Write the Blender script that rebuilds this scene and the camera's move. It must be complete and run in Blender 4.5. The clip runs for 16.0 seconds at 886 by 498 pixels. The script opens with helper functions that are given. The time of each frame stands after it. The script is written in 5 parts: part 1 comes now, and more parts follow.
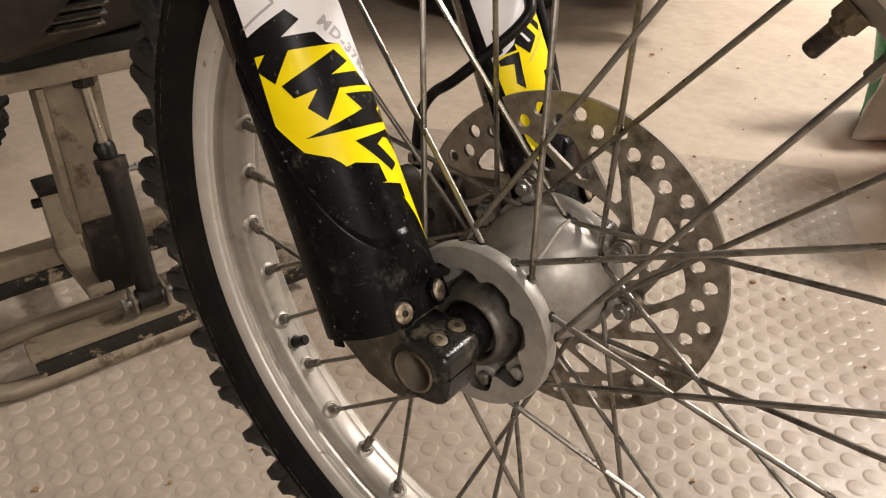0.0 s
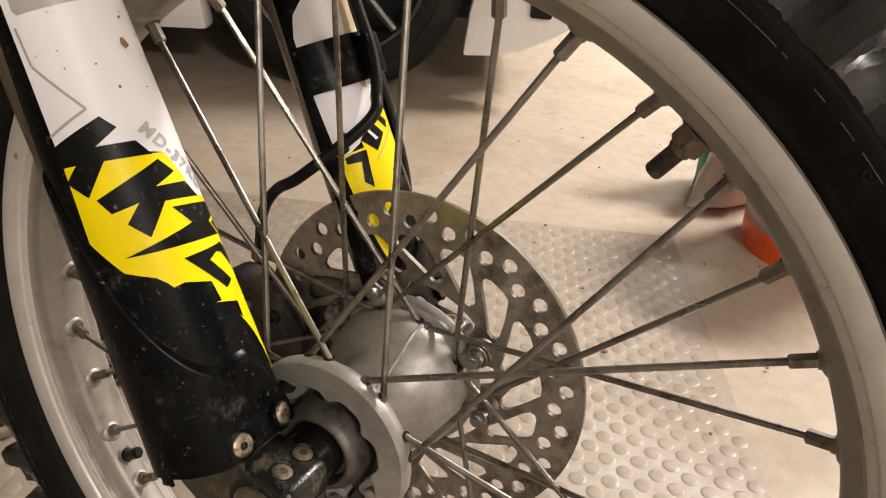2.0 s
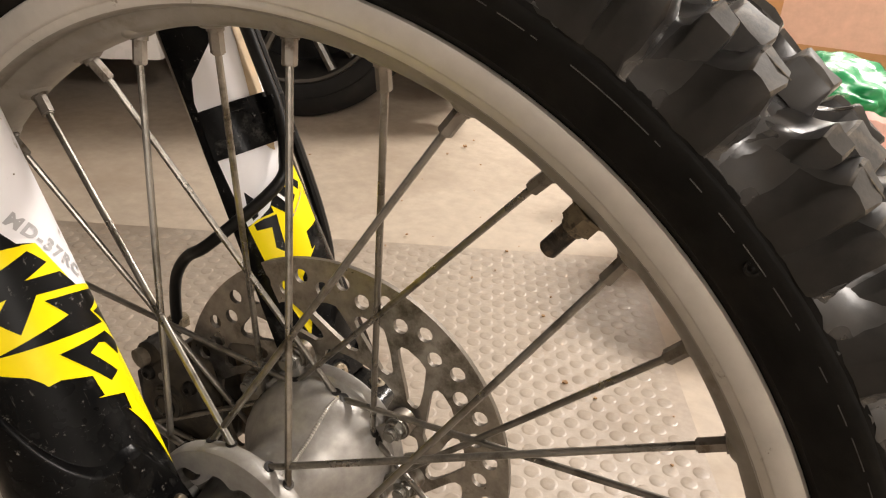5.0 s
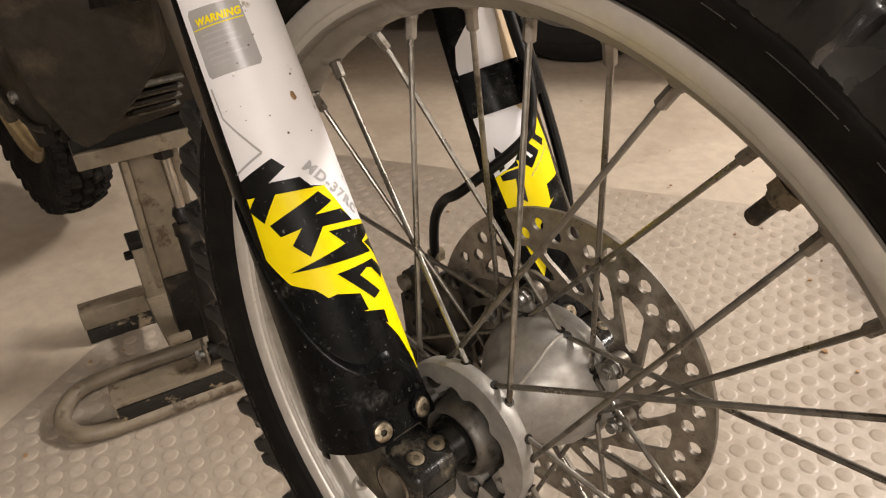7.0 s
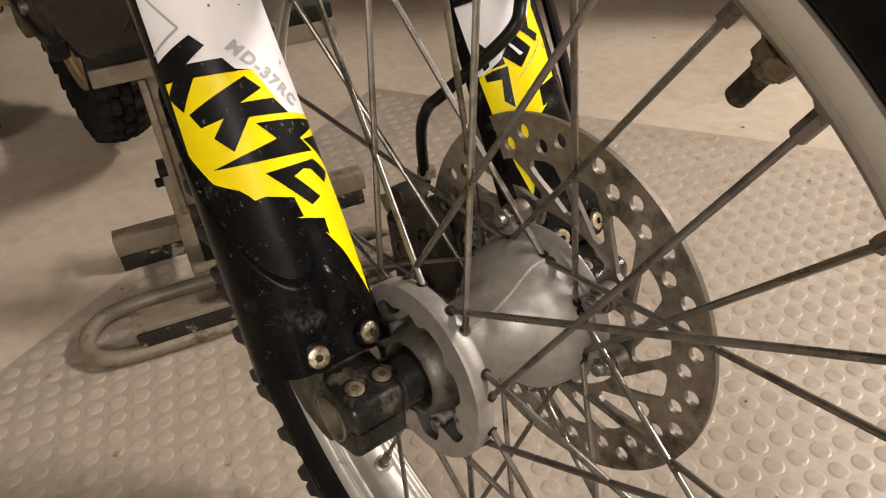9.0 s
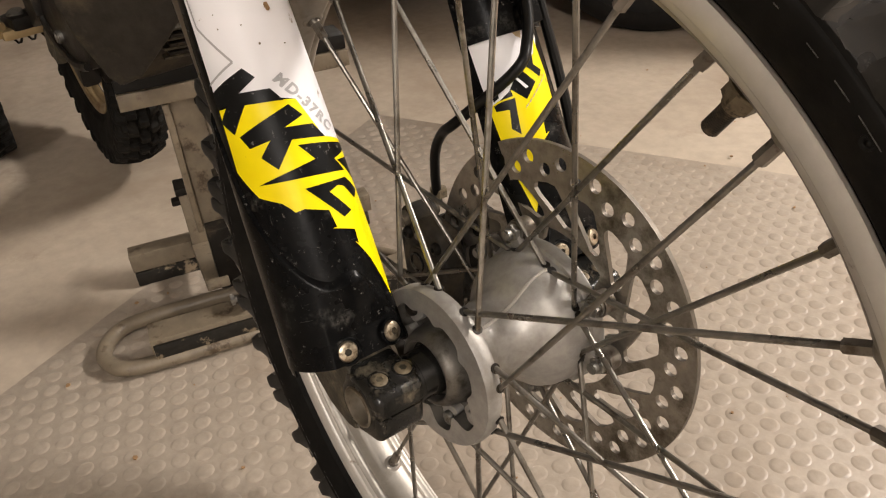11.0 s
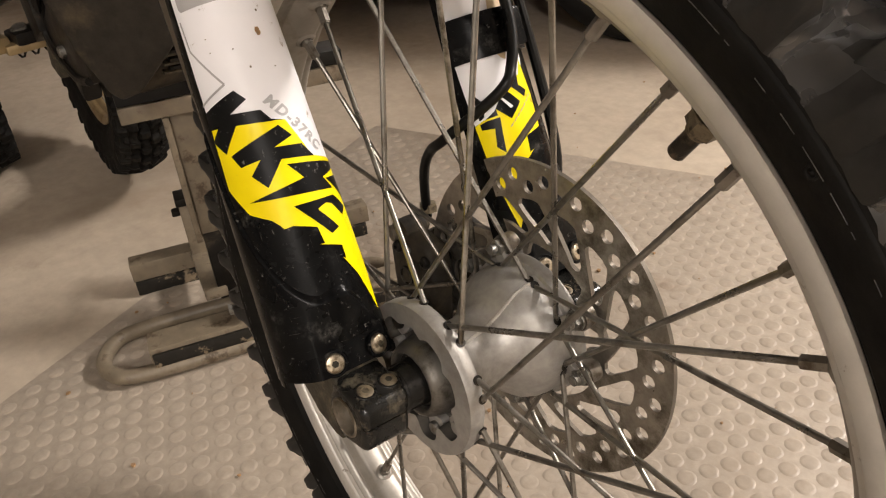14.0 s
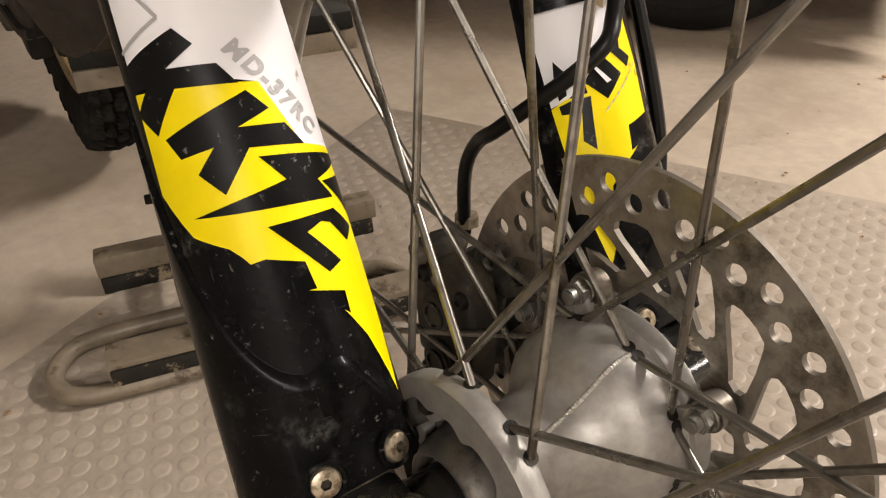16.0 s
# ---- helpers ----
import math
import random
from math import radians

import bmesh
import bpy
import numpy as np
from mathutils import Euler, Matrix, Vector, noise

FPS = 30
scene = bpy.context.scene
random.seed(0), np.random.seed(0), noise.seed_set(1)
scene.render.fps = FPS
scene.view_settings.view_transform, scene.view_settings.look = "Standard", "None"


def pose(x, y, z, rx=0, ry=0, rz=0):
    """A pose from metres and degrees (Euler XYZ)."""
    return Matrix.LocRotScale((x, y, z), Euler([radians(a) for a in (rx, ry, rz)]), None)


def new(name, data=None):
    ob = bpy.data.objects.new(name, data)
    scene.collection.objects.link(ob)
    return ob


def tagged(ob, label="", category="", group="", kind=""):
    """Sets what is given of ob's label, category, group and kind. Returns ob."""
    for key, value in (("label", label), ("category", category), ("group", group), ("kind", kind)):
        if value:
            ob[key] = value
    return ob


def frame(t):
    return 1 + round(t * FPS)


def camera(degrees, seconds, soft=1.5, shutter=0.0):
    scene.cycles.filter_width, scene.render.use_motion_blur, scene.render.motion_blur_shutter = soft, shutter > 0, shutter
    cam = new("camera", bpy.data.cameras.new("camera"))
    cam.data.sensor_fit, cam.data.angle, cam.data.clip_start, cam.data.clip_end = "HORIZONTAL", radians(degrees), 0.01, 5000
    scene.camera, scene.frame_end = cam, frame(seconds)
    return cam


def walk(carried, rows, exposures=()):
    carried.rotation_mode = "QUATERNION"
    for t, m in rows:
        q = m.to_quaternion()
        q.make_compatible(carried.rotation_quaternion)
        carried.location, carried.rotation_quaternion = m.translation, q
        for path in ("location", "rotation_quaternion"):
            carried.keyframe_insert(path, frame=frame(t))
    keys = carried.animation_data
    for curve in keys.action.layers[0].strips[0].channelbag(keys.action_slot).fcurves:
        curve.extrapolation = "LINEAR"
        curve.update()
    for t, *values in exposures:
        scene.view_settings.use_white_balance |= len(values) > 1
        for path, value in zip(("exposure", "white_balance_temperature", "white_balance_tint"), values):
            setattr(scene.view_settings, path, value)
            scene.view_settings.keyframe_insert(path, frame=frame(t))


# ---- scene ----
cam = camera(58.48, 16.0, soft=1.15)
PATH = [
    (0, 0.1972, -0.3303, 0.6105, 56.74, 0.01, 37.26),
    (0.5, 0.2043, -0.3336, 0.6142, 56.99, -0.04, 36.90),
    (1, 0.2046, -0.3343, 0.6138, 57.62, -0.60, 35.54),
    (1.5, 0.1921, -0.3202, 0.6117, 59.00, -2.18, 32.48),
    (2, 0.1819, -0.2967, 0.6234, 60.96, -4.16, 27.99),
    (2.3, 0.1754, -0.2715, 0.6223, 61.75, -5.24, 25.74),
    (2.5, 0.1601, -0.2600, 0.6117, 62.77, -6.06, 24.09),
    (3, 0.1349, -0.2341, 0.6027, 65.25, -7.46, 19.80),
    (5.5, 0.2304, -0.2738, 0.6567, 60.58, -1.25, 29.80),
    (6, 0.2509, -0.2932, 0.6644, 59.29, 0.46, 34.67),
    (6.5, 0.2461, -0.2865, 0.6620, 58.40, 1.94, 39.79),
    (7, 0.2427, -0.2737, 0.6714, 57.87, 3.35, 44.87),
    (7.5, 0.2662, -0.2213, 0.6689, 57.35, 4.05, 48.46),
    (8, 0.2708, -0.1993, 0.6452, 56.33, 4.71, 50.54),
    (8.5, 0.2520, -0.1983, 0.6127, 55.60, 5.02, 51.31),
    (9, 0.2565, -0.2018, 0.6141, 55.05, 5.14, 51.11),
    (11.5, 0.2962, -0.2516, 0.6430, 57.53, 4.17, 51.10),
    (12, 0.3044, -0.2605, 0.6470, 58.00, 4.14, 51.04),
    (12.5, 0.3098, -0.2602, 0.6465, 58.38, 4.23, 51.04),
    (13, 0.3143, -0.2590, 0.6486, 58.55, 4.32, 51.10),
    (13.5, 0.3110, -0.2548, 0.6474, 58.34, 4.39, 51.18),
    (14, 0.3020, -0.2363, 0.6471, 57.52, 4.34, 51.41),
    (14.5, 0.2815, -0.2178, 0.6349, 57.02, 4.01, 51.66),
    (15, 0.2256, -0.1887, 0.6068, 56.61, 3.57, 52.06),
    (15.5, 0.1758, -0.1680, 0.5858, 56.44, 3.02, 52.39),
    (16, 0.1639, -0.1622, 0.5773, 56.66, 2.36, 52.75),
]
walk(cam, [(t, pose(*p)) for t, *p in PATH], [(0, 0.0), (2, 0.03), (3, 0.12), (5.5, 0.16), (6.5, 0.09), (7.5, 0.09), (9, 0.02), (11.5, 0.10), (14, 0.10), (15, 0.04), (16, 0.03)])
# ---- light ----
world = bpy.data.worlds.new("garage_world")
scene.world = world
world.use_nodes = True
world.node_tree.nodes["Background"].inputs["Color"].default_value = (0.9, 0.85, 0.8, 1)
world.node_tree.nodes["Background"].inputs["Strength"].default_value = 0.02
LAMPS = [(1.45, 3.1, 310), (3.1, -2.3, 138), (-3.2, 3.0, 12), (0.3, 5.2, 135)]
LAMP_Z, LAMP_COLOUR = 3.02, (1.0, 0.918, 0.855)


def ceiling_lamp(x, y, watts):
    data = bpy.data.lights.new("tube_light", "AREA")
    data.shape, data.size, data.size_y, data.energy, data.color = "RECTANGLE", 1.2, 0.42, watts, LAMP_COLOUR
    new("tube_light", data).matrix_basis = pose(x, y, LAMP_Z - 0.07)


for x, y, watts in LAMPS:
    ceiling_lamp(x, y, watts)


# ---- materials ----
def material(name, colour, rough=0.5, metal=0.0, vary=0.15, scale=30.0, bump=0.0, bump_scale=200.0, stain=None, stain_scale=6.0, stain_amount=0.5,
             coat=0.0, emit=0.0, random_tint=0.0, rough_vary=0.1, sharp=0.12, spec=0.5, blotch=None, blotch_scale=2.0, blotch_amount=0.5, scratch=None, placed=False):
    """A procedural surface: colour with fine grain, larger stains with a ragged edge, uneven gloss and relief."""
    m = bpy.data.materials.new(name)
    m.use_nodes = True
    nodes, links = m.node_tree.nodes, m.node_tree.links
    b = nodes["Principled BSDF"]
    coords = nodes.new("ShaderNodeTexCoord")
    where = nodes.new("ShaderNodeNewGeometry").outputs["Position"] if placed else coords.outputs["Object"]

    def noise_of(size, detail=6.0, rough_=0.6):
        n = nodes.new("ShaderNodeTexNoise")
        n.inputs["Scale"].default_value, n.inputs["Detail"].default_value, n.inputs["Roughness"].default_value = size, detail, rough_
        links.new(where, n.inputs["Vector"])
        return n.outputs["Fac"]

    def streaks(turn, stretch):
        """Fine scratches: noise drawn out along one direction."""
        t = nodes.new("ShaderNodeMapping")
        t.inputs["Rotation"].default_value, t.inputs["Scale"].default_value = turn, stretch
        links.new(where, t.inputs["Vector"])
        n = nodes.new("ShaderNodeTexNoise")
        n.inputs["Scale"].default_value, n.inputs["Detail"].default_value, n.inputs["Roughness"].default_value = 1.0, 3.0, 0.6
        links.new(t.outputs["Vector"], n.inputs["Vector"])
        return n.outputs["Fac"]

    def mixed(fac, a, c):
        x = nodes.new("ShaderNodeMix")
        x.data_type = "RGBA"
        for value, socket in ((fac, x.inputs[0]), (a, x.inputs[6]), (c, x.inputs[7])):
            if isinstance(value, (int, float)):
                socket.default_value = value
            elif isinstance(value, tuple):
                socket.default_value = (*value[:3], 1)
            else:
                links.new(value, socket)
        return x.outputs[2]

    def ranged(fac, a, c, lo=0.0, hi=1.0):
        r = nodes.new("ShaderNodeMapRange")
        for key, value in zip(("From Min", "From Max", "To Min", "To Max"), (a, c, lo, hi)):
            r.inputs[key].default_value = value
        links.new(fac, r.inputs["Value"])
        return r.outputs["Result"]

    dark = tuple(c * (1 - vary) for c in colour)
    light = tuple(min(1, c * (1 + vary)) for c in colour)
    grain = noise_of(scale)
    out = mixed(ranged(grain, 0.3, 0.7), dark, light)
    if stain:
        spots = noise_of(stain_scale, 9.0, 0.68)
        edge = 0.62 - 0.25 * stain_amount
        out = mixed(ranged(spots, edge, edge + sharp), out, tuple(stain))
    if blotch:
        wide = noise_of(blotch_scale, 7.0, 0.62)
        out = mixed(ranged(wide, 0.62 - 0.25 * blotch_amount, 0.80 - 0.25 * blotch_amount, 0.0, 0.75), out, tuple(blotch))
    if scratch:
        for turn, stretch in (((0.5, 0.2, 0.7), (60, 950, 60)), ((-0.4, 0.9, -0.3), (70, 70, 1100))):
            out = mixed(ranged(streaks(turn, stretch), 0.69, 0.78, 0.0, 0.7), out, tuple(scratch))
        smear = nodes.new("ShaderNodeMath")
        smear.operation = "MULTIPLY"
        links.new(ranged(noise_of(42, 4.0, 0.55), 0.60, 0.74), smear.inputs[0])
        links.new(ranged(noise_of(380, 6.0, 0.7), 0.40, 0.62), smear.inputs[1])
        out = mixed(smear.outputs["Value"], out, tuple(c * 0.8 for c in scratch))
    if random_tint:
        info = nodes.new("ShaderNodeObjectInfo")
        out = mixed(ranged(info.outputs["Random"], 0, 1, 0, random_tint), out, dark)
    links.new(out, b.inputs["Base Color"])
    links.new(ranged(noise_of(scale * 0.35, 4.0), 0.3, 0.7, max(0.02, rough - rough_vary), min(1, rough + rough_vary)), b.inputs["Roughness"])
    b.inputs["Metallic"].default_value = metal
    b.inputs["Specular IOR Level"].default_value = spec
    b.inputs["Coat Weight"].default_value = coat
    b.inputs["Coat Roughness"].default_value = 0.15
    if bump:
        n = nodes.new("ShaderNodeBump")
        n.inputs["Strength"].default_value, n.inputs["Distance"].default_value = bump, 0.001
        links.new(noise_of(bump_scale, 5.0), n.inputs["Height"])
        links.new(n.outputs["Normal"], b.inputs["Normal"])
    if emit:
        links.new(out, b.inputs["Emission Color"])
        b.inputs["Emission Strength"].default_value = emit
    return m


CONCRETE = material("concrete", (0.425, 0.355, 0.275), 0.62, vary=0.1, scale=40, bump=0.25, bump_scale=120, stain=(0.215, 0.16, 0.105), stain_scale=9, stain_amount=0.08, rough_vary=0.14, sharp=0.25, blotch=(0.285, 0.222, 0.16), blotch_scale=2.2, blotch_amount=0.5)
MAT_PVC = material("mat_vinyl", (0.335, 0.282, 0.225), 0.43, vary=0.12, scale=110, bump=0.2, bump_scale=260, stain=(0.165, 0.110, 0.068), stain_scale=7, stain_amount=0.16, rough_vary=0.12, sharp=0.25, spec=0.45, blotch=(0.225, 0.172, 0.122), blotch_scale=2.6, blotch_amount=0.5, placed=True)
RUBBER = material("tyre_rubber", (0.008, 0.0073, 0.0064), 0.66, vary=0.35, scale=60, bump=0.25, bump_scale=300, stain=(0.020, 0.017, 0.013), stain_scale=14, stain_amount=0.45, sharp=0.25, spec=0.08)
KNOB = material("dusty_rubber", (0.052, 0.047, 0.040), 0.58, vary=0.4, scale=90, bump=0.25, bump_scale=160, stain=(0.15, 0.122, 0.085), stain_scale=70, stain_amount=0.38, sharp=0.2, random_tint=0.3, spec=0.3)
KNOB_SIDE = material("smooth_knob_side", (0.030, 0.0285, 0.027), 0.30, vary=0.3, scale=40, bump=0.08, bump_scale=200, stain=(0.052, 0.046, 0.038), stain_scale=45, stain_amount=0.25, sharp=0.3, spec=0.8)
DUST = material("dusty_worn_edge", (0.085, 0.074, 0.060), 0.7, vary=0.5, scale=160, stain=(0.22, 0.185, 0.13), stain_scale=120, stain_amount=0.35)
# knob rubber made darker: the shade on the outer flanks, put into the colour
SHADED_FLANK = material("shaded_block_flank", (0.021, 0.0195, 0.0175), 0.5, vary=0.4, scale=60, bump=0.2, bump_scale=220, stain=(0.042, 0.036, 0.028), stain_scale=40, stain_amount=0.35, sharp=0.3, spec=0.25)
SCUFF = material("scuffed_rubber", (0.055, 0.050, 0.043), 0.5, vary=0.6, scale=200, stain=(0.012, 0.011, 0.010), stain_scale=90, stain_amount=0.5)
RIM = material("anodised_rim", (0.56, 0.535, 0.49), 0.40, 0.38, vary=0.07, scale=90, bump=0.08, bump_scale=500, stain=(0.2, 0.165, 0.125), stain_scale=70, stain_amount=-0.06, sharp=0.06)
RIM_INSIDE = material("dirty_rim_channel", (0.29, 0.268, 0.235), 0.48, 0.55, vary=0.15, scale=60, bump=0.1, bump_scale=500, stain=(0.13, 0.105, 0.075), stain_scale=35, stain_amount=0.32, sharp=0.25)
CAST = material("cast_aluminium", (0.38, 0.364, 0.338), 0.47, 0.62, vary=0.16, scale=150, bump=0.12, bump_scale=1400, stain=(0.23, 0.205, 0.172), stain_scale=24, stain_amount=0.40, sharp=0.3)
SPOKE = material("spoke_steel", (0.245, 0.228, 0.20), 0.33, 0.88, vary=0.25, scale=120, stain=(0.085, 0.072, 0.054), stain_scale=50, stain_amount=0.45, random_tint=0.6)
NIPPLE = material("nipple_steel", (0.20, 0.178, 0.15), 0.5, 0.75, vary=0.2, scale=150, stain=(0.09, 0.07, 0.05), stain_scale=120, stain_amount=0.45)
DISC = material("disc_steel", (0.385, 0.357, 0.312), 0.36, 0.92, vary=0.26, scale=130, bump=0.12, bump_scale=600, stain=(0.105, 0.088, 0.062), stain_scale=46, stain_amount=0.48, sharp=0.18)
DISC_EDGE = material("disc_cut_edge", (0.13, 0.112, 0.09), 0.55, 0.6, vary=0.2, scale=90)
# darker than CAST: the recess's shade is put into the colour, with grease stains
HUB_INSIDE = material("shaded_stained_hub_recess", (0.125, 0.115, 0.10), 0.42, 0.6, vary=0.15, scale=90, bump=0.15, bump_scale=700, stain=(0.05, 0.042, 0.031), stain_scale=60, stain_amount=0.4)
ZINC = material("zinc_bolt", (0.27, 0.26, 0.238), 0.50, 0.9, vary=0.15, scale=200, stain=(0.11, 0.092, 0.067), stain_scale=140, stain_amount=0.40)
BRASSY = material("yellow_zinc_bolt", (0.46, 0.395, 0.295), 0.36, 0.9, vary=0.12, scale=250, stain=(0.17, 0.132, 0.088), stain_scale=190, stain_amount=0.56, bump=0.15, bump_scale=600)
MUDDY_BOLT = material("muddy_bolt", (0.17, 0.135, 0.085), 0.55, 0.3, vary=0.3, scale=200, bump=0.4, bump_scale=500, stain=(0.045, 0.034, 0.021), stain_scale=150, stain_amount=0.5)
BLACK_PLASTIC = material("black_plastic", (0.0030, 0.0030, 0.0031), 0.26, vary=0.25, scale=60, bump=0.08, bump_scale=300, stain=(0.15, 0.142, 0.13), stain_scale=300, stain_amount=0.0, sharp=0.08, spec=0.09, blotch=(0.009, 0.0088, 0.0082), blotch_scale=60, blotch_amount=0.3, scratch=(0.10, 0.095, 0.086))
WHITE_FILM = material("white_decal", (0.79, 0.78, 0.80), 0.42, vary=0.02, scale=30, stain=(0.38, 0.33, 0.28), stain_scale=85, stain_amount=-0.1, sharp=0.05, spec=0.25)
YELLOW_FILM = material("yellow_decal", (0.86, 0.70, 0.0), 0.38, vary=0.03, scale=30, stain=(0.42, 0.33, 0.03), stain_scale=90, stain_amount=-0.1, sharp=0.05, spec=0.2)
BLACK_FILM = material("black_decal", (0.0035, 0.0035, 0.0035), 0.36, vary=0.25, scale=60, stain=(0.17, 0.16, 0.15), stain_scale=330, stain_amount=0.03, sharp=0.08, spec=0.13)
GREY_FILM = material("grey_decal", (0.36, 0.35, 0.345), 0.35, vary=0.08, scale=60)
SILVER_PRINT = material("silver_print", (0.40, 0.395, 0.40), 0.35, vary=0.05, scale=60)
TAN_FILM = material("dirty_tan_film", (0.5, 0.3748, 0.2205), 0.45, vary=0.25, scale=50, stain=(0.24, 0.1593, 0.07632), stain_scale=30, stain_amount=0.4)
DIRTY_BLACK = material("dirty_black_alloy", (0.010, 0.0096, 0.0085), 0.24, 0.1, vary=0.4, scale=140, bump=0.25, bump_scale=420, stain=(0.165, 0.140, 0.098), stain_scale=75, stain_amount=0.36, sharp=0.26, spec=0.45, scratch=(0.11, 0.095, 0.07))
MUDDY_BLACK = material("muddy_alloy", (0.046, 0.039, 0.027), 0.55, 0.0, vary=0.4, scale=110, bump=0.45, bump_scale=320, stain=(0.165, 0.132, 0.082), stain_scale=110, stain_amount=0.38, sharp=0.22, spec=0.3)
DIRTY_CAST = material("dirty_casting", (0.15, 0.125, 0.092), 0.55, 0.35, vary=0.25, scale=80, bump=0.3, bump_scale=260, stain=(0.07, 0.04872, 0.02798), stain_scale=35, stain_amount=0.4)
MUD_PLASTIC = material("muddy_plastic", (0.021, 0.017, 0.0125), 0.65, vary=0.45, scale=50, bump=0.6, bump_scale=140, stain=(0.085, 0.064, 0.038), stain_scale=17, stain_amount=0.42, sharp=0.22, spec=0.3)
BLACK_RUBBER = material("hose_rubber", (0.005, 0.004685, 0.00407), 0.4, vary=0.2, scale=100, bump=0.1, bump_scale=400, spec=0.25)
GLOSS_BLACK = material("seal_black", (0.008, 0.007496, 0.006784), 0.2, vary=0.2, scale=80, coat=0.3)
CHIPPED_BLACK = material("chipped_black_paint", (0.012, 0.0105, 0.008), 0.5, vary=0.4, scale=80, bump=0.3, bump_scale=200, stain=(0.23, 0.18, 0.12), stain_scale=34, stain_amount=0.30, sharp=0.05, spec=0.3)
CREAM_PAINT = material("chipped_cream_paint", (0.168, 0.135, 0.093), 0.45, vary=0.2, scale=50, bump=0.12, bump_scale=160, stain=(0.06, 0.04, 0.022), stain_scale=26, stain_amount=0.3, sharp=0.08)
GREASY_BLACK = material("greasy_black_steel", (0.0125, 0.0105, 0.0085), 0.45, 0.3, vary=0.3, scale=70, bump=0.2, bump_scale=200, stain=(0.06, 0.046, 0.031), stain_scale=25, stain_amount=0.3, spec=0.25)
CHROME = material("chrome_rod", (0.3, 0.2717, 0.229), 0.3, 1.0, vary=0.06, scale=60)
GOLD_ALLOY = material("gold_alloy", (0.34, 0.25, 0.13), 0.42, 0.5, vary=0.12, scale=80, stain=(0.25, 0.165, 0.08), stain_scale=30, stain_amount=0.35)
CAR_PAINT = material("white_car_paint", (0.78, 0.765, 0.745), 0.22, vary=0.02, scale=20, coat=0.6, stain=(0.45, 0.41, 0.36), stain_scale=12, stain_amount=-0.05, sharp=0.3)
CAR_DARK = material("dark_trim", (0.006, 0.006, 0.0058), 0.5, vary=0.2, scale=30, bump=0.1, spec=0.25)
CAR_TYRE = material("car_tyre_rubber", (0.008, 0.0075, 0.007), 0.6, vary=0.2, scale=40, bump=0.15, stain=(0.02, 0.0175, 0.014), stain_scale=9, stain_amount=0.4, spec=0.25)
ALLOY = material("grey_alloy_wheel", (0.12, 0.112, 0.10), 0.35, 0.8, vary=0.1, scale=30)
ORANGE = material("orange_plastic", (0.80, 0.105, 0.012), 0.42, vary=0.06, scale=30, bump=0.05)
LABEL_PINK = material("faded_label", (0.62, 0.4123, 0.3222), 0.5, vary=0.08, scale=30)
LABEL_WHITE = material("white_label", (0.72, 0.5622, 0.4664), 0.5, vary=0.05, scale=30)
LABEL_BLUE = material("grey_blue_label", (0.3, 0.2905, 0.3392), 0.5, vary=0.05, scale=30)
BAG_WHITE = material("translucent_bag", (0.52, 0.45, 0.38), 0.35, vary=0.2, scale=20, bump=0.9, bump_scale=45)
BAG_PINK = material("pinkish_bag_film", (0.74, 0.4404, 0.3816), 0.3, vary=0.1, scale=24, bump=0.3, bump_scale=60)
BAG_GREEN = material("green_bag", (0.015, 0.27, 0.085), 0.28, vary=0.2, scale=18, bump=0.4, bump_scale=70, stain=(0.5, 0.6, 0.5), stain_scale=26, stain_amount=0.1, sharp=0.06)
CARDBOARD = material("cardboard", (0.46, 0.253, 0.1102), 0.75, vary=0.06, scale=40, bump=0.1)
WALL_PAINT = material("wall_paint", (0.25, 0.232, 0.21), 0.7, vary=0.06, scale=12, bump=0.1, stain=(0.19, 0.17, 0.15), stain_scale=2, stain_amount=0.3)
# paler paint for two unseen walls, so that they bounce light back
PALE_BOUNCE_WALL = material("pale_bounce_wall_paint", (0.57, 0.555, 0.535), 0.7, vary=0.04, scale=12, bump=0.1, stain=(0.53, 0.505, 0.47), stain_scale=2, stain_amount=0.3)
LAMP_WHITE = material("lamp_diffuser", (1.0, 0.9, 0.76), 0.5, vary=0.0, emit=6.0)
LAMP_BODY = material("lamp_housing", (0.7, 0.7, 0.68), 0.5, vary=0.03)
VALVE = material("black_valve", (0.035, 0.028, 0.02), 0.45, 0.4, vary=0.3, scale=200, stain=(0.11, 0.08, 0.05), stain_scale=160, stain_amount=0.4)
CRUD = material("dry_mud_crumb", (0.3, 0.178, 0.0848), 0.9, vary=0.2, scale=200)


# ---- mesh helpers ----

def eased(poly, radii, n=5):
    """An outline with the corners named in radii turned into arcs."""
    out = []
    for i, p in enumerate(poly):
        r = radii.get(i)
        if not r:
            out.append(p)
            continue
        p = Vector(p)
        a, b = (Vector(poly[i - 1]) - p).normalized(), (Vector(poly[(i + 1) % len(poly)]) - p).normalized()
        half = a.angle(b) / 2
        cut, mid = r / math.tan(half), p + (a + b).normalized() * (r / math.sin(half))
        u, v = p + a * cut - mid, p + b * cut - mid
        for k in range(n + 1):
            d = u.lerp(v, k / n).normalized() * r
            out.append(tuple(mid + d))
    return out


PLACE = {}


def thing(name, label, category, m=None, group="", kind=""):
    ob = new(name)
    ob.matrix_basis = PLACE[ob] = m or Matrix()
    ob.empty_display_size = 0.05
    return tagged(ob, label, category, group, kind)


def smooth(bm, angle=35):
    for f in bm.faces:
        f.smooth = True
    limit = radians(angle)
    for e in bm.edges:
        if len(e.link_faces) == 2 and e.calc_face_angle(0) > limit:
            e.smooth = False


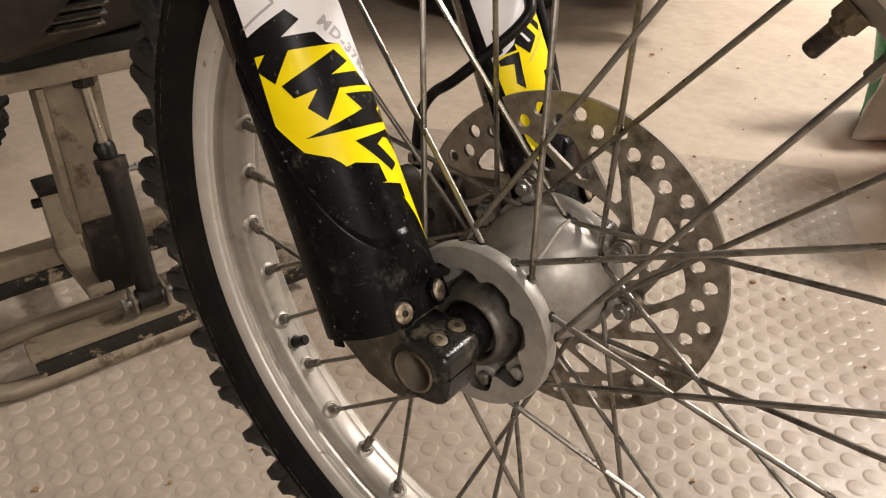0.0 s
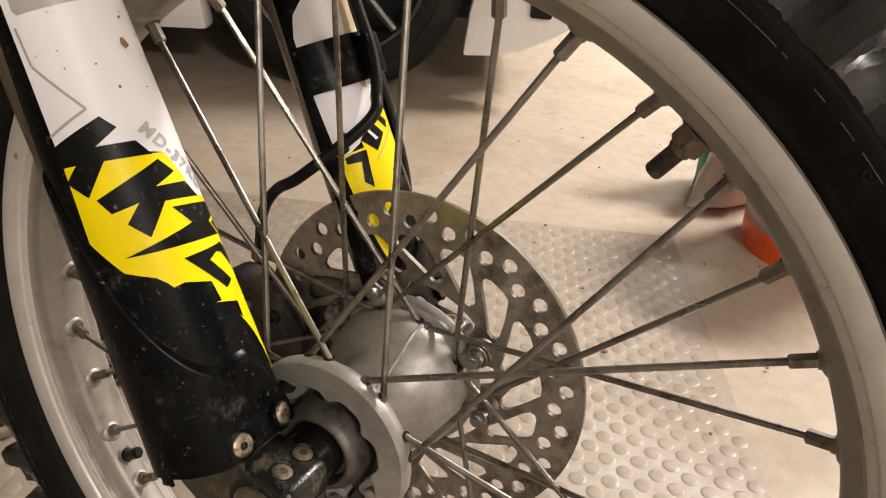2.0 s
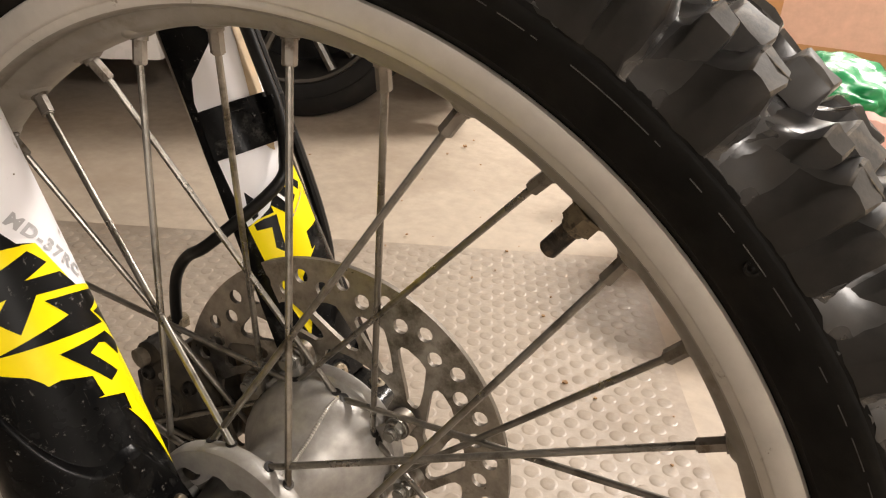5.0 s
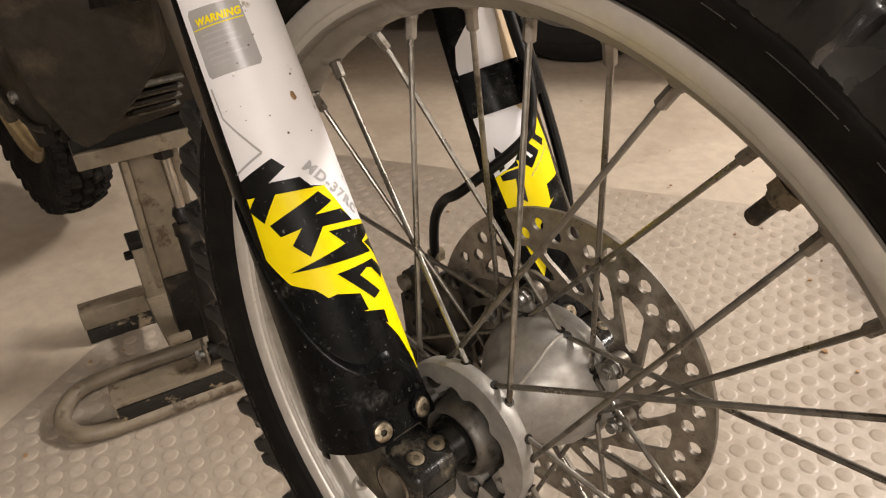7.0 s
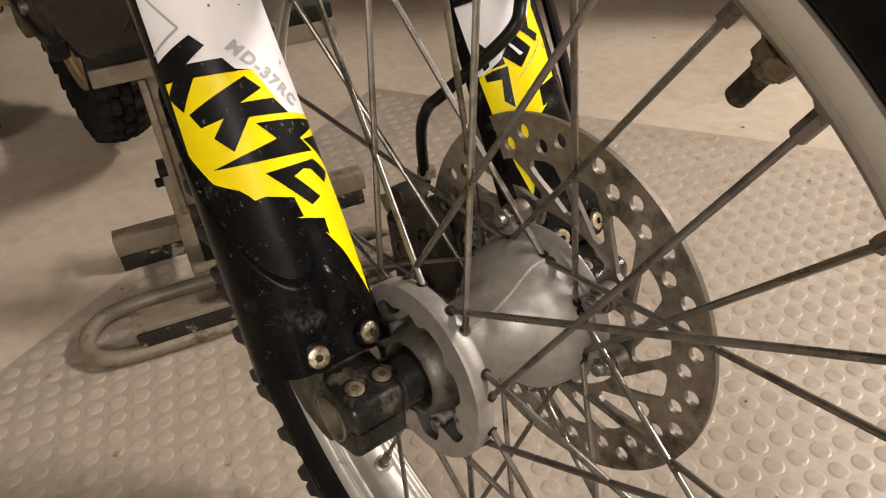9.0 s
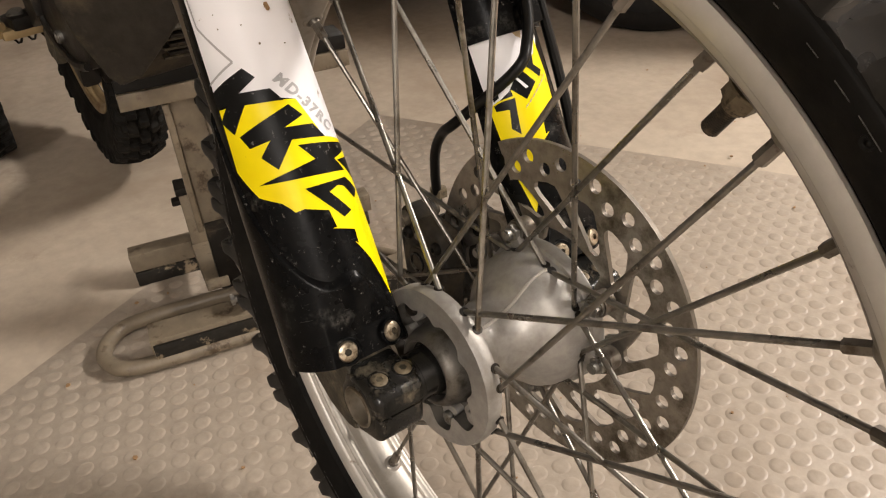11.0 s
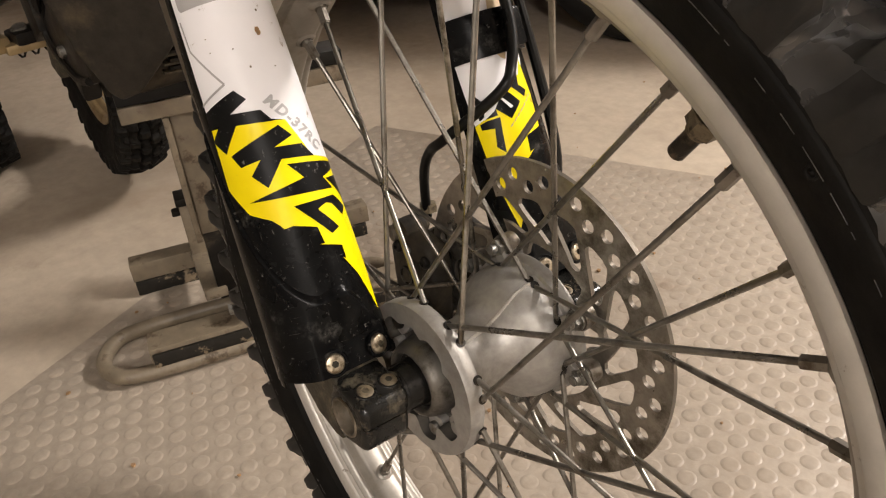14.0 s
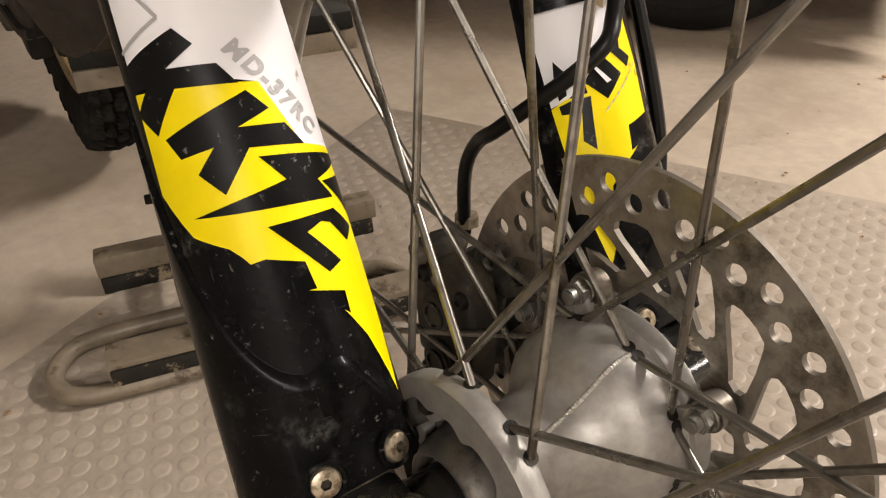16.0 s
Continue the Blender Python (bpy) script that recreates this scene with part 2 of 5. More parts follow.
def finish(name, bm, mat, angle=35):
    bmesh.ops.recalc_face_normals(bm, faces=bm.faces)
    smooth(bm, angle)
    me = bpy.data.meshes.new(name)
    bm.to_mesh(me)
    bm.free()
    for one in (mat if isinstance(mat, (list, tuple)) else [mat]):
        me.materials.append(one)
    return me


def part(name, bm, mat, parent, label="", m=None, angle=35):
    """A mesh under a thing or part. m: its place in the parent's frame."""
    me = bm if isinstance(bm, bpy.types.Mesh) else finish(name, bm, mat, angle)
    ob = new(name, me)
    ob.parent = parent
    ob.matrix_basis = m or Matrix()
    return tagged(ob, label)


def whole(name, bm, mat, label, category, m=None, group="", kind="", angle=35):
    me = bm if isinstance(bm, bpy.types.Mesh) else finish(name, bm, mat, angle)
    ob = new(name, me)
    ob.matrix_basis = m or Matrix()
    return tagged(ob, label, category, group, kind)


def revolve(profile, n=64, closed=False, bm=None, start=0.0, turn=360.0):
    """Turns a profile of (radius, y) round the y axis."""
    bm = bm or bmesh.new()
    full = abs(turn - 360) < 1e-6
    rings = []
    for i in range(n if full else n + 1):
        a = radians(start + turn * i / n)
        rings.append([bm.verts.new((r * math.cos(a), y, r * math.sin(a))) for r, y in profile])
    k = len(profile)
    for i in range(n):
        p, q = rings[i], rings[(i + 1) % len(rings)]
        for j in range(k if closed else k - 1):
            bm.faces.new((p[j], p[(j + 1) % k], q[(j + 1) % k], q[j]))
    return bm


def tube(points, radius, n=10, bm=None, cap=True, loop=False):
    """Sweeps a circle along points."""
    bm = bm or bmesh.new()
    pts = [Vector(p) for p in points]
    rings, side = [], None
    for i, p in enumerate(pts):
        a = pts[i - 1] if i or loop else p
        b = pts[(i + 1) % len(pts)] if i + 1 < len(pts) or loop else p
        d = (b - a).normalized()
        side = (side - d * side.dot(d)).normalized() if side else d.orthogonal().normalized()
        up = d.cross(side)
        r = radius[i] if isinstance(radius, (list, tuple)) else radius
        rings.append([bm.verts.new(p + (side * math.cos(t) + up * math.sin(t)) * r) for t in [2 * math.pi * j / n for j in range(n)]])
    for i in range(len(pts) if loop else len(pts) - 1):
        p, q = rings[i], rings[(i + 1) % len(pts)]
        for j in range(n):
            bm.faces.new((p[j], p[(j + 1) % n], q[(j + 1) % n], q[j]))
    if cap and not loop:
        bm.faces.new(rings[0][::-1]), bm.faces.new(rings[-1])
    return bm


def curve_points(points, steps=8, loop=False):
    """A smooth line (Catmull-Rom) through points."""
    pts = [Vector(p) for p in points]
    n = len(pts)
    out = []
    for i in range(n if loop else n - 1):
        at = (lambda k: pts[k % n]) if loop else (lambda k: pts[min(max(k, 0), n - 1)])
        a, b, c, d = at(i - 1), at(i), at(i + 1), at(i + 2)
        for s in range(steps):
            t = s / steps
            out.append(0.5 * (2 * b + (c - a) * t + (2 * a - 5 * b + 4 * c - d) * t * t + (3 * b - a - 3 * c + d) * t ** 3))
    return out if loop else out + [pts[-1]]


def box(x, y, z, bevel=0.0, m=None, bm=None, segments=2):
    """A box with rounded edges, sizes x, y, z, about its middle."""
    own = bmesh.new()
    bmesh.ops.create_cube(own, size=1, matrix=Matrix.Diagonal((x, y, z, 1)))
    if bevel:
        bmesh.ops.bevel(own, geom=own.edges[:], offset=bevel, segments=segments, affect="EDGES", profile=0.6)
    return joined(own, m, bm)


def joined(own, m=None, bm=None):
    if m:
        own.transform(m)
    if bm is None:
        return own
    me = bpy.data.meshes.new("piece")
    own.to_mesh(me)
    own.free()
    bm.from_mesh(me)
    bpy.data.meshes.remove(me)
    return bm


def prism(poly, depth, m=None, bevel=0.0, bm=None, holes=(), segments=2):
    """A plate with the outline poly in its x, y plane, depth thick about z = 0."""
    own = bmesh.new()
    face = own.faces.new([own.verts.new((x, y, -depth / 2)) for x, y in poly])
    up = bmesh.ops.extrude_face_region(own, geom=[face])
    bmesh.ops.translate(own, verts=[v for v in up["geom"] if isinstance(v, bmesh.types.BMVert)], vec=(0, 0, depth))
    if bevel:
        bmesh.ops.recalc_face_normals(own, faces=own.faces)
        bmesh.ops.bevel(own, geom=own.edges[:], offset=bevel, segments=segments, affect="EDGES", profile=0.6)
    return joined(own, m, bm)


def pin(r, h, m=None, n=16, bevel=0.0, bm=None, top=None):
    """A short cylinder along z from 0 to h."""
    own = bmesh.new()
    bmesh.ops.create_cone(own, cap_ends=True, segments=n, radius1=r, radius2=top or r, depth=h, matrix=Matrix.Translation((0, 0, h / 2)))
    if bevel:
        ring = [e for e in own.edges if all(abs(v.co.z - h) < 1e-6 for v in e.verts)]
        bmesh.ops.bevel(own, geom=ring, offset=bevel, segments=2, affect="EDGES")
    return joined(own, m, bm)


def aim(origin, z_axis, x_hint=(1, 0, 0)):
    """A pose at origin whose z axis points along z_axis."""
    z = Vector(z_axis).normalized()
    x = Vector(x_hint) - z * Vector(x_hint).dot(z)
    if x.length < 1e-4:
        x = z.orthogonal()
    x.normalize()
    y = z.cross(x)
    return Matrix(((x.x, y.x, z.x, origin[0]), (x.y, y.y, z.y, origin[1]), (x.z, y.z, z.z, origin[2]), (0, 0, 0, 1)))


def polar(r, a, y):
    return Vector((r * math.cos(radians(a)), y, r * math.sin(radians(a))))


def socket_bolt(bm, r, h, m, drive=0.45):
    """A button head with a hexagonal recess, whose shade is painted by a dark second material."""
    own = bmesh.new()
    rings = [(r, 0), (r, h * 0.35), (r * 0.86, h * 0.8), (r * 0.6, h), (r * drive, h), (r * drive * 0.95, h * 0.35)]
    prev = None
    for k, (rad, z) in enumerate(rings):
        n = 24
        ring = []
        for i in range(n):
            a = 2 * math.pi * i / n
            q = rad
            if k >= 4:
                q = rad * math.cos(math.pi / 6) / math.cos((a % (math.pi / 3)) - math.pi / 6)
            ring.append(own.verts.new((q * math.cos(a), q * math.sin(a), z)))
        if prev:
            for i in range(n):
                own.faces.new((prev[i], prev[(i + 1) % n], ring[(i + 1) % n], ring[i])).material_index = int(k == 5)
        prev = ring
    own.faces.new(prev).material_index = 1
    return joined(own, m, bm)


# ---- structure ----
def floor_and_walls():
    bm = bmesh.new()
    bmesh.ops.create_grid(bm, x_segments=2, y_segments=2, size=1, matrix=Matrix.Diagonal((4.2, 4.6, 1, 1)))
    bmesh.ops.translate(bm, verts=bm.verts, vec=(-0.4, 1.2, 0))
    whole("floor", bm, CONCRETE, "beige trowelled concrete garage floor with faint stains", "floor", kind="structure")
    for name, size, at in (("wall_north", (8.6, 0.15, 3.2), (-0.4, 5.87, 1.6)), ("wall_south", (8.6, 0.15, 3.2), (-0.4, -3.47, 1.6)),
                           ("wall_west", (0.15, 9.2, 3.2), (-4.67, 1.2, 1.6)), ("wall_east", (0.15, 9.2, 3.2), (3.87, 1.2, 1.6))):
        # south and east are never in view; their pale tone serves as a reflector
        whole(name, box(*size), PALE_BOUNCE_WALL if name in ("wall_south", "wall_east") else WALL_PAINT, "plain painted garage wall, out of view", "wall", m=Matrix.Translation(at), kind="structure")
    whole("ceiling", box(8.7, 9.5, 0.12), WALL_PAINT, "plain painted garage ceiling", "ceiling", m=Matrix.Translation((-0.4, 1.2, 3.26)), kind="structure")
    for x, y, watts in LAMPS:
        lamp = thing("ceiling_light", "white panel light on the ceiling", "lamp", Matrix.Translation((x, y, LAMP_Z + 0.18)), group="ceiling lights")
        part("housing", box(1.26, 0.48, 0.05, 0.008, Matrix.Translation((0, 0, -0.045))), LAMP_BODY, lamp)
        part("diffuser", box(1.2, 0.42, 0.05, 0.015, Matrix.Translation((0, 0, -0.09))), LAMP_WHITE, lamp)


floor_and_walls()

# ---- the motorcycle: wheel, fork, brake ----
WM = Matrix(((1, 0, 0, 0), (0, 0.99767, 0.068231, 0), (0, -0.068231, 0.99767, 0.327935), (0, 0, 0, 1)))  # the steered front wheel leans
WI = WM.inverted()
bike = thing("dirt_bike", "white and black dirt bike with yellow-decal fork guards on a stand", "motorcycle", WM)

RIM_R, HOLE_0 = 0.2395, 8.8
PERIODS = 21


def tread_block(base, top, columns, side, line=None, seed=0):
    """One tread block: the carcass contour `base` is raised to the contour `top`, both of (y, r), by the columns of (x along the tyre, share of the
    height). Both ends run out into the groove in hollow curves. line: the y at which a moulding line crosses its crown."""
    bm = bmesh.new()
    grid = [[bm.verts.new((x, (b[0] + (t[0] - b[0]) * h) * side, b[1] + (t[1] - b[1]) * h)) for b, t in zip(base, top)] for x, h in columns]
    high = max(r for _, r in top) - 0.0060
    flank = next(k for k, (_, r) in enumerate(top) if r > high) if top[0][0] < -0.02 else 0
    for (c, (_, h)), (d, (_, g)) in zip(zip(grid, columns), zip(grid[1:], columns[1:])):
        for k in range(len(top) - 1):
            f = bm.faces.new((c[k], c[k + 1], d[k + 1], d[k]))
            crown = min(h, g) > 0.9 and min(top[k][1], top[k + 1][1]) > high
            # slot 3 is the outer flank with its shade painted in
            f.material_index = (2 if min(h, g) < 0.99 else 1) if crown else (3 if min(h, g) > 0.3 and k < flank else 0)
    for v in bm.verts:
        q = v.co * 160 + Vector((seed * 7.3, 0, 0))
        v.co += Vector((noise.noise(q), 0.6 * noise.noise(q + Vector((9, 0, 0))), 0.8 * noise.noise(q + Vector((0, 9, 0))))) * 0.0017
    if line:
        k = max(i for i in range(len(top) - 1) if top[i][0] <= line)
        r = top[k][1] + (top[k + 1][1] - top[k][1]) * (line - top[k][0]) / (top[k + 1][0] - top[k][0])
        first = len(bm.faces)
        tube([(x, line * side, r) for x in (-0.0060, 0.0, 0.0060)], 0.00035, 5, bm, False)
        bm.faces.ensure_lookup_table()
        for f in bm.faces[first:]:
            f.material_index = 2
    return bm


_HALF = [(0.2600, -0.0235), (0.2655, -0.0258), (0.2675, -0.0290), (0.2688, -0.0308), (0.2700, -0.0312), (0.2740, -0.0338), (0.2790, -0.0362), (0.2830, -0.0376), (0.2870, -0.0386), (0.2898, -0.0389), (0.2905, -0.0386), (0.2910, -0.0378),
         (0.2930, -0.0375), (0.2965, -0.0363), (0.3010, -0.0340), (0.3055, -0.0308), (0.3092, -0.0264), (0.3118, -0.0205), (0.3132, -0.0140), (0.3140, -0.0070)]
TYRE_PROFILE = _HALF + [(0.3142, 0.0)] + [(r, -y) for r, y in _HALF[::-1]]


def knobby_tyre(parent, scale=1.0, m=None, label="", wide=1.0, periods=PERIODS, dull=False, tall=1.0):
    crown = RUBBER if dull else KNOB
    body = revolve([((r if r > 0.29 else 0.29 - (0.29 - r) * tall) * scale, y * wide) for r, y in TYRE_PROFILE], 156, closed=True)
    for f in body.faces:
        c = f.calc_center_median()
        f.material_index = int(math.hypot(c.x, c.z) > 0.2935)
    tyre = part("tyre", body, [RUBBER, RUBBER if dull else KNOB_SIDE], parent, label, m)
    shoulder = ([(-0.0374, 0.2918), (-0.0368, 0.2950), (-0.0352, 0.2985), (-0.0333, 0.3015), (-0.0308, 0.3050), (-0.0270, 0.3084), (-0.0242, 0.3099), (-0.0230, 0.3104), (-0.0218, 0.3108)],
                [(-0.0381, 0.2918), (-0.0396, 0.2985), (-0.0404, 0.3055), (-0.0405, 0.3125), (-0.0394, 0.3186), (-0.0330, 0.3218), (-0.0252, 0.3240), (-0.0234, 0.3222), (-0.0220, 0.3110)])
    inset = (shoulder[0], [(-0.0370, 0.2916), (-0.0364, 0.2948), (-0.0349, 0.2986), (-0.0334, 0.3030), (-0.0326, 0.3105), (-0.0312, 0.3200), (-0.0246, 0.3240), (-0.0232, 0.3222), (-0.0220, 0.3110)])
    second = ([(-0.0268, 0.3082), (-0.0255, 0.3090), (-0.0240, 0.3098), (-0.0170, 0.3120), (-0.0105, 0.3132), (-0.0092, 0.3134), (-0.0082, 0.3135)],
              [(-0.0266, 0.3086), (-0.0256, 0.3160), (-0.0240, 0.3232), (-0.0170, 0.3266), (-0.0108, 0.3278), (-0.0094, 0.3256), (-0.0084, 0.3138)])
    middle = ([(y, 0.3136) for y in (-0.0084, -0.0078, -0.0066, 0.0, 0.0066, 0.0078, 0.0084)],
              [(-0.0082, 0.3140), (-0.0075, 0.3260), (-0.0064, 0.3280), (0.0, 0.3288), (0.0064, 0.3280), (0.0075, 0.3260), (0.0082, 0.3140)])

    def run(top, foot, slope):
        """Columns of a block: half its crown, the reach of its steep end and of its hollow end."""
        up = [(-top - slope, -0.06), (-top - slope * 0.80, 0.06), (-top - slope * 0.58, 0.19), (-top - slope * 0.38, 0.36), (-top - slope * 0.20, 0.58), (-top - slope * 0.07, 0.81), (-top - 0.0004, 0.94), (-top + 0.0004, 1.0)]
        return up + [(0.0, 1.0), (top - 0.0004, 1.0), (top + 0.0004, 0.93), (top + foot * 0.26, 0.45), (top + foot * 0.58, 0.12), (top + foot, -0.06)]

    # kind, contour, columns, angles within one repeat of the pattern
    rows = (("outer", shoulder, run(0.0050, 0.0054, 0.0225), (2.0, 8.9, 11.6)), ("inset", inset, run(0.0040, 0.0046, 0.0110), (5.5, 14.1)),
            ("second", second, run(0.0066, 0.0056, 0.0170), (4.2, 12.8)), ("middle", middle, run(0.0068, 0.0056, 0.0090), (0.0, 8.5)))
    blocks = []
    for key, (base, top), columns, angles in rows:
        for side in ((1, -1) if key != "middle" else (1,)):
            shapes = []
            for seed in range(3):
                block = tread_block([(y * wide, r * scale) for y, r in base], [(y * wide, r * scale) for y, r in top], columns, side, -0.0300 if key == "outer" and not dull else None, seed)
                shapes.append(finish("tread_block", block, [RUBBER if dull else KNOB_SIDE, crown, crown if dull else DUST, RUBBER if dull else SHADED_FLANK], 40))
            for i in range(periods):
                for k, a in enumerate(angles):
                    blocks.append((shapes[(i * 2 + k) % 3], Matrix.Rotation(radians(90 - 51.6 - a - 360 / periods * i), 4, "Y")))
    if dull:
        # a tyre that stays far off: its tread in one mesh
        verts, faces = [], []
        for shape, turn in blocks:
            n = len(verts)
            verts += [turn @ v.co for v in shape.vertices]
            faces += [[n + k for k in p.vertices] for p in shape.polygons]
        me = bpy.data.meshes.new("tread")
        me.from_pydata(verts, [], faces)
        me.materials.append(RUBBER)
        tagged(part("tread", me, None, tyre), kind="stuff")
    else:
        for shape, turn in blocks:
            part("tread_block", shape, None, tyre, m=turn)
    # moulded line of dashes on the sidewall
    arc = 60.8
    dashes = bmesh.new()
    while arc > -299:
        for gap, length in ((0.8, 2.4), (0.5, 2.1), (2.6, 0.5), (1.6, 1.1), (0.9, 1.5)):
            tube([polar(0.2853 * scale, arc - length * q / 6, -0.0382 * wide) for q in range(7)], 0.00022, 5, dashes)
            arc -= length + gap
    part("moulded_line", dashes, SCUFF, tyre)
    pip = revolve([(0.0030, 0.0008), (0.0026, -0.0004), (0.0018, -0.0004), (0.0015, 0.0004), (0.0011, 0.0002), (0.0, -0.0008)], 18)
    part("vent_pip", pip, RUBBER, tyre, m=Matrix.Translation(polar(0.2832 * scale, 45.2, -0.0377 * wide)))
    return tyre


def rim_profile(scale=1.0):
    half = [(0.2645, -0.0245), (0.2650, -0.0262), (0.2642, -0.0274), (0.2625, -0.0276), (0.2542, -0.0254), (0.2534, -0.0248), (0.2528, -0.0234), (0.2512, -0.0227), (0.2490, -0.0216), (0.2478, -0.0198), (0.2476, -0.0176),
            (0.2480, -0.0158), (0.2474, -0.0140), (0.2448, -0.0122), (0.2418, -0.0106), (0.2396, -0.0084), (0.2387, -0.0058), (0.2385, 0.0)]
    inner = half + [(r, -y) for r, y in half[-2::-1]]
    outer = [(0.2600, 0.0235), (0.2560, 0.0205), (0.2520, 0.0120), (0.2450, 0.0), (0.2520, -0.0120), (0.2560, -0.0205), (0.2600, -0.0235)]
    return [(r * scale, y) for r, y in inner + outer]


def build_wheel():
    knobby_tyre(bike, label="worn black knobby tyre with dusty tread blocks")
    shape = revolve(rim_profile(), 160, closed=True)
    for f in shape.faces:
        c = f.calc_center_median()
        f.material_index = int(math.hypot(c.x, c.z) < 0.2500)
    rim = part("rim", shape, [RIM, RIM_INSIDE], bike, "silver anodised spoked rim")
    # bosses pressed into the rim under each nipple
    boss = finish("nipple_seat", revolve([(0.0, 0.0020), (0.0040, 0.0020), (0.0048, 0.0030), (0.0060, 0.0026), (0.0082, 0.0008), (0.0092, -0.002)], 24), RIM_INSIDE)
    # the hub
    shell = [(0.0488, -0.0453), (0.0497, -0.0432), (0.0497, -0.0390), (0.0494, -0.0365), (0.0480, -0.0345), (0.0440, -0.0332), (0.0400, -0.0322), (0.0330, -0.0300), (0.0280, -0.0260),
             (0.0250, -0.0200), (0.0238, -0.0120), (0.0242, -0.0040), (0.0265, 0.0030), (0.0310, 0.0095), (0.0370, 0.0150), (0.0415, 0.0205), (0.0438, 0.0265), (0.0446, 0.0320), (0.0446, 0.0372),
             (0.0452, 0.0385), (0.0475, 0.0392), (0.0480, 0.0405), (0.0480, 0.0480), (0.0470, 0.0490), (0.0300, 0.0490), (0.0150, 0.0490)]
    hub = part("hub", revolve(shell, 96), CAST, bike, "bead-blasted cast aluminium wheel hub")
    # scalloped front ring of the near flange, with pockets for the lug bolts
    lugs = ((-76.9, ZINC), (-33.3, CAST), (134.5, GREASY_BLACK), (176.0, GREASY_BLACK))
    near = lambda a, at, width, power: math.exp(-(abs((math.degrees(a) - at + 180) % 360 - 180) / width) ** power)
    bm = bmesh.new()
    n = 180
    outer = [bm.verts.new((0.0488 * math.cos(2 * math.pi * i / n), -0.0453, 0.0488 * math.sin(2 * math.pi * i / n))) for i in range(n)]
    mid, low = [], []
    for i in range(n):
        a = 2 * math.pi * i / n
        lobe = max(near(a, at, 7.5, 2) for at in (-5.0, 39.5, 84.0, -55.0, 155.0, 222.0, 262.0))
        pocket = max(near(a, at, 12.5, 4) for at, _ in lugs)
        r = 0.0358 - 0.0044 * lobe * (1 - pocket) + 0.0055 * pocket
        mid.append(bm.verts.new((r * math.cos(a), -0.0453, r * math.sin(a))))
        low.append(bm.verts.new(((r - 0.0006) * math.cos(a), -0.0335, (r - 0.0006) * math.sin(a))))
    for i in range(n):
        j = (i + 1) % n
        bm.faces.new((outer[i], outer[j], mid[j], mid[i]))
        # the pocket walls carry the same painted shade
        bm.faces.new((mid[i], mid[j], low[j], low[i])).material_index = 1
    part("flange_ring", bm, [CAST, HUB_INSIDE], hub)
    part("recess_floor", revolve([(0.0430, -0.0338), (0.0360, -0.0332), (0.0300, -0.0328), (0.0262, -0.0336)], 72), HUB_INSIDE, hub, "hub recess with shade in its colour and grease stains")
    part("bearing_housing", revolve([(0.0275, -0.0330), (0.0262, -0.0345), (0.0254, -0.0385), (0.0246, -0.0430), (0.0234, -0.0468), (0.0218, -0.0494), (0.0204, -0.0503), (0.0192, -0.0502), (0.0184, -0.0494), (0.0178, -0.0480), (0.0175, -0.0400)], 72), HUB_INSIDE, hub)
    part("axle_seal", revolve([(0.0176, -0.0440), (0.0170, -0.0458), (0.0150, -0.0462), (0.0146, -0.0470), (0.0145, -0.0600), (0.0150, -0.0606), (0.0150, -0.0662), (0.0100, -0.0664)], 64), GLOSS_BLACK, hub, "glossy black axle seal and spacer")
    # lugs with bolts inside the near flange, and disc lugs with nuts at the far flange
    for a, bolt in lugs:
        lug = prism(eased([(-0.0065, -0.0080), (0.0085, -0.0072), (0.0085, 0.0072), (-0.0065, 0.0080)], {0: 0.004, 1: 0.002, 2: 0.002, 3: 0.004}), 0.0085, aim(polar(0.0345, a, -0.0346), (0, -1, 0), polar(1, a, 0)), 0.0012)
        part("bolt_lug", lug, CAST, hub)
        head = revolve([(0.0046, 0.0), (0.0046, -0.0016), (0.0040, -0.0030), (0.0022, -0.0038), (0.0, -0.0040)], 20)
        part("lug_bolt", head, bolt, hub, m=Matrix.Translation(polar(0.0362, a, -0.0387)))
    nut_bm = pin(0.0056, 0.0052, None, 6, 0.0006)
    nut_bm = pin(0.0036, 0.0095, None, 14, 0.0008, nut_bm)
    nut_bm = pin(0.0066, 0.0010, None, 24, 0.0, nut_bm)
    nut = finish("disc_nut", nut_bm, ZINC, 30)
    for a in (-7.5, 32.5, 112.5, 152.5, 232.5, 272.5):
        part("disc_lug", pin(0.0076, 0.010, aim(polar(0.0545, a, 0.0490), (0, -1, 0)), 28, 0.0012), NIPPLE, hub)
        part("disc_web", box(0.018, 0.0085, 0.017, 0.001, aim(polar(0.0480, a, 0.0447), polar(1, a, 0), (0, 1, 0))), CAST, hub)
        part("disc_nut", nut, None, hub, m=aim(polar(0.0548, a, 0.0390), (0, -1, 0), polar(1, a + 12, 0)))
    # casting seam
    seam = [polar(r + 0.0002, 66 + 6 * math.sin(y * 60), y) for r, y in ((0.0245, -0.018), (0.0238, -0.010), (0.0245, -0.002), (0.0268, 0.0035), (0.0310, 0.0095), (0.0370, 0.0150), (0.0415, 0.0205), (0.0438, 0.0265), (0.0446, 0.0310))]
    part("casting_seam", tube(curve_points(seam, 10), [0.00120 if i % 2 else 0.0008 for i in range(81)], 8), RIM, hub, "raised weld bead")
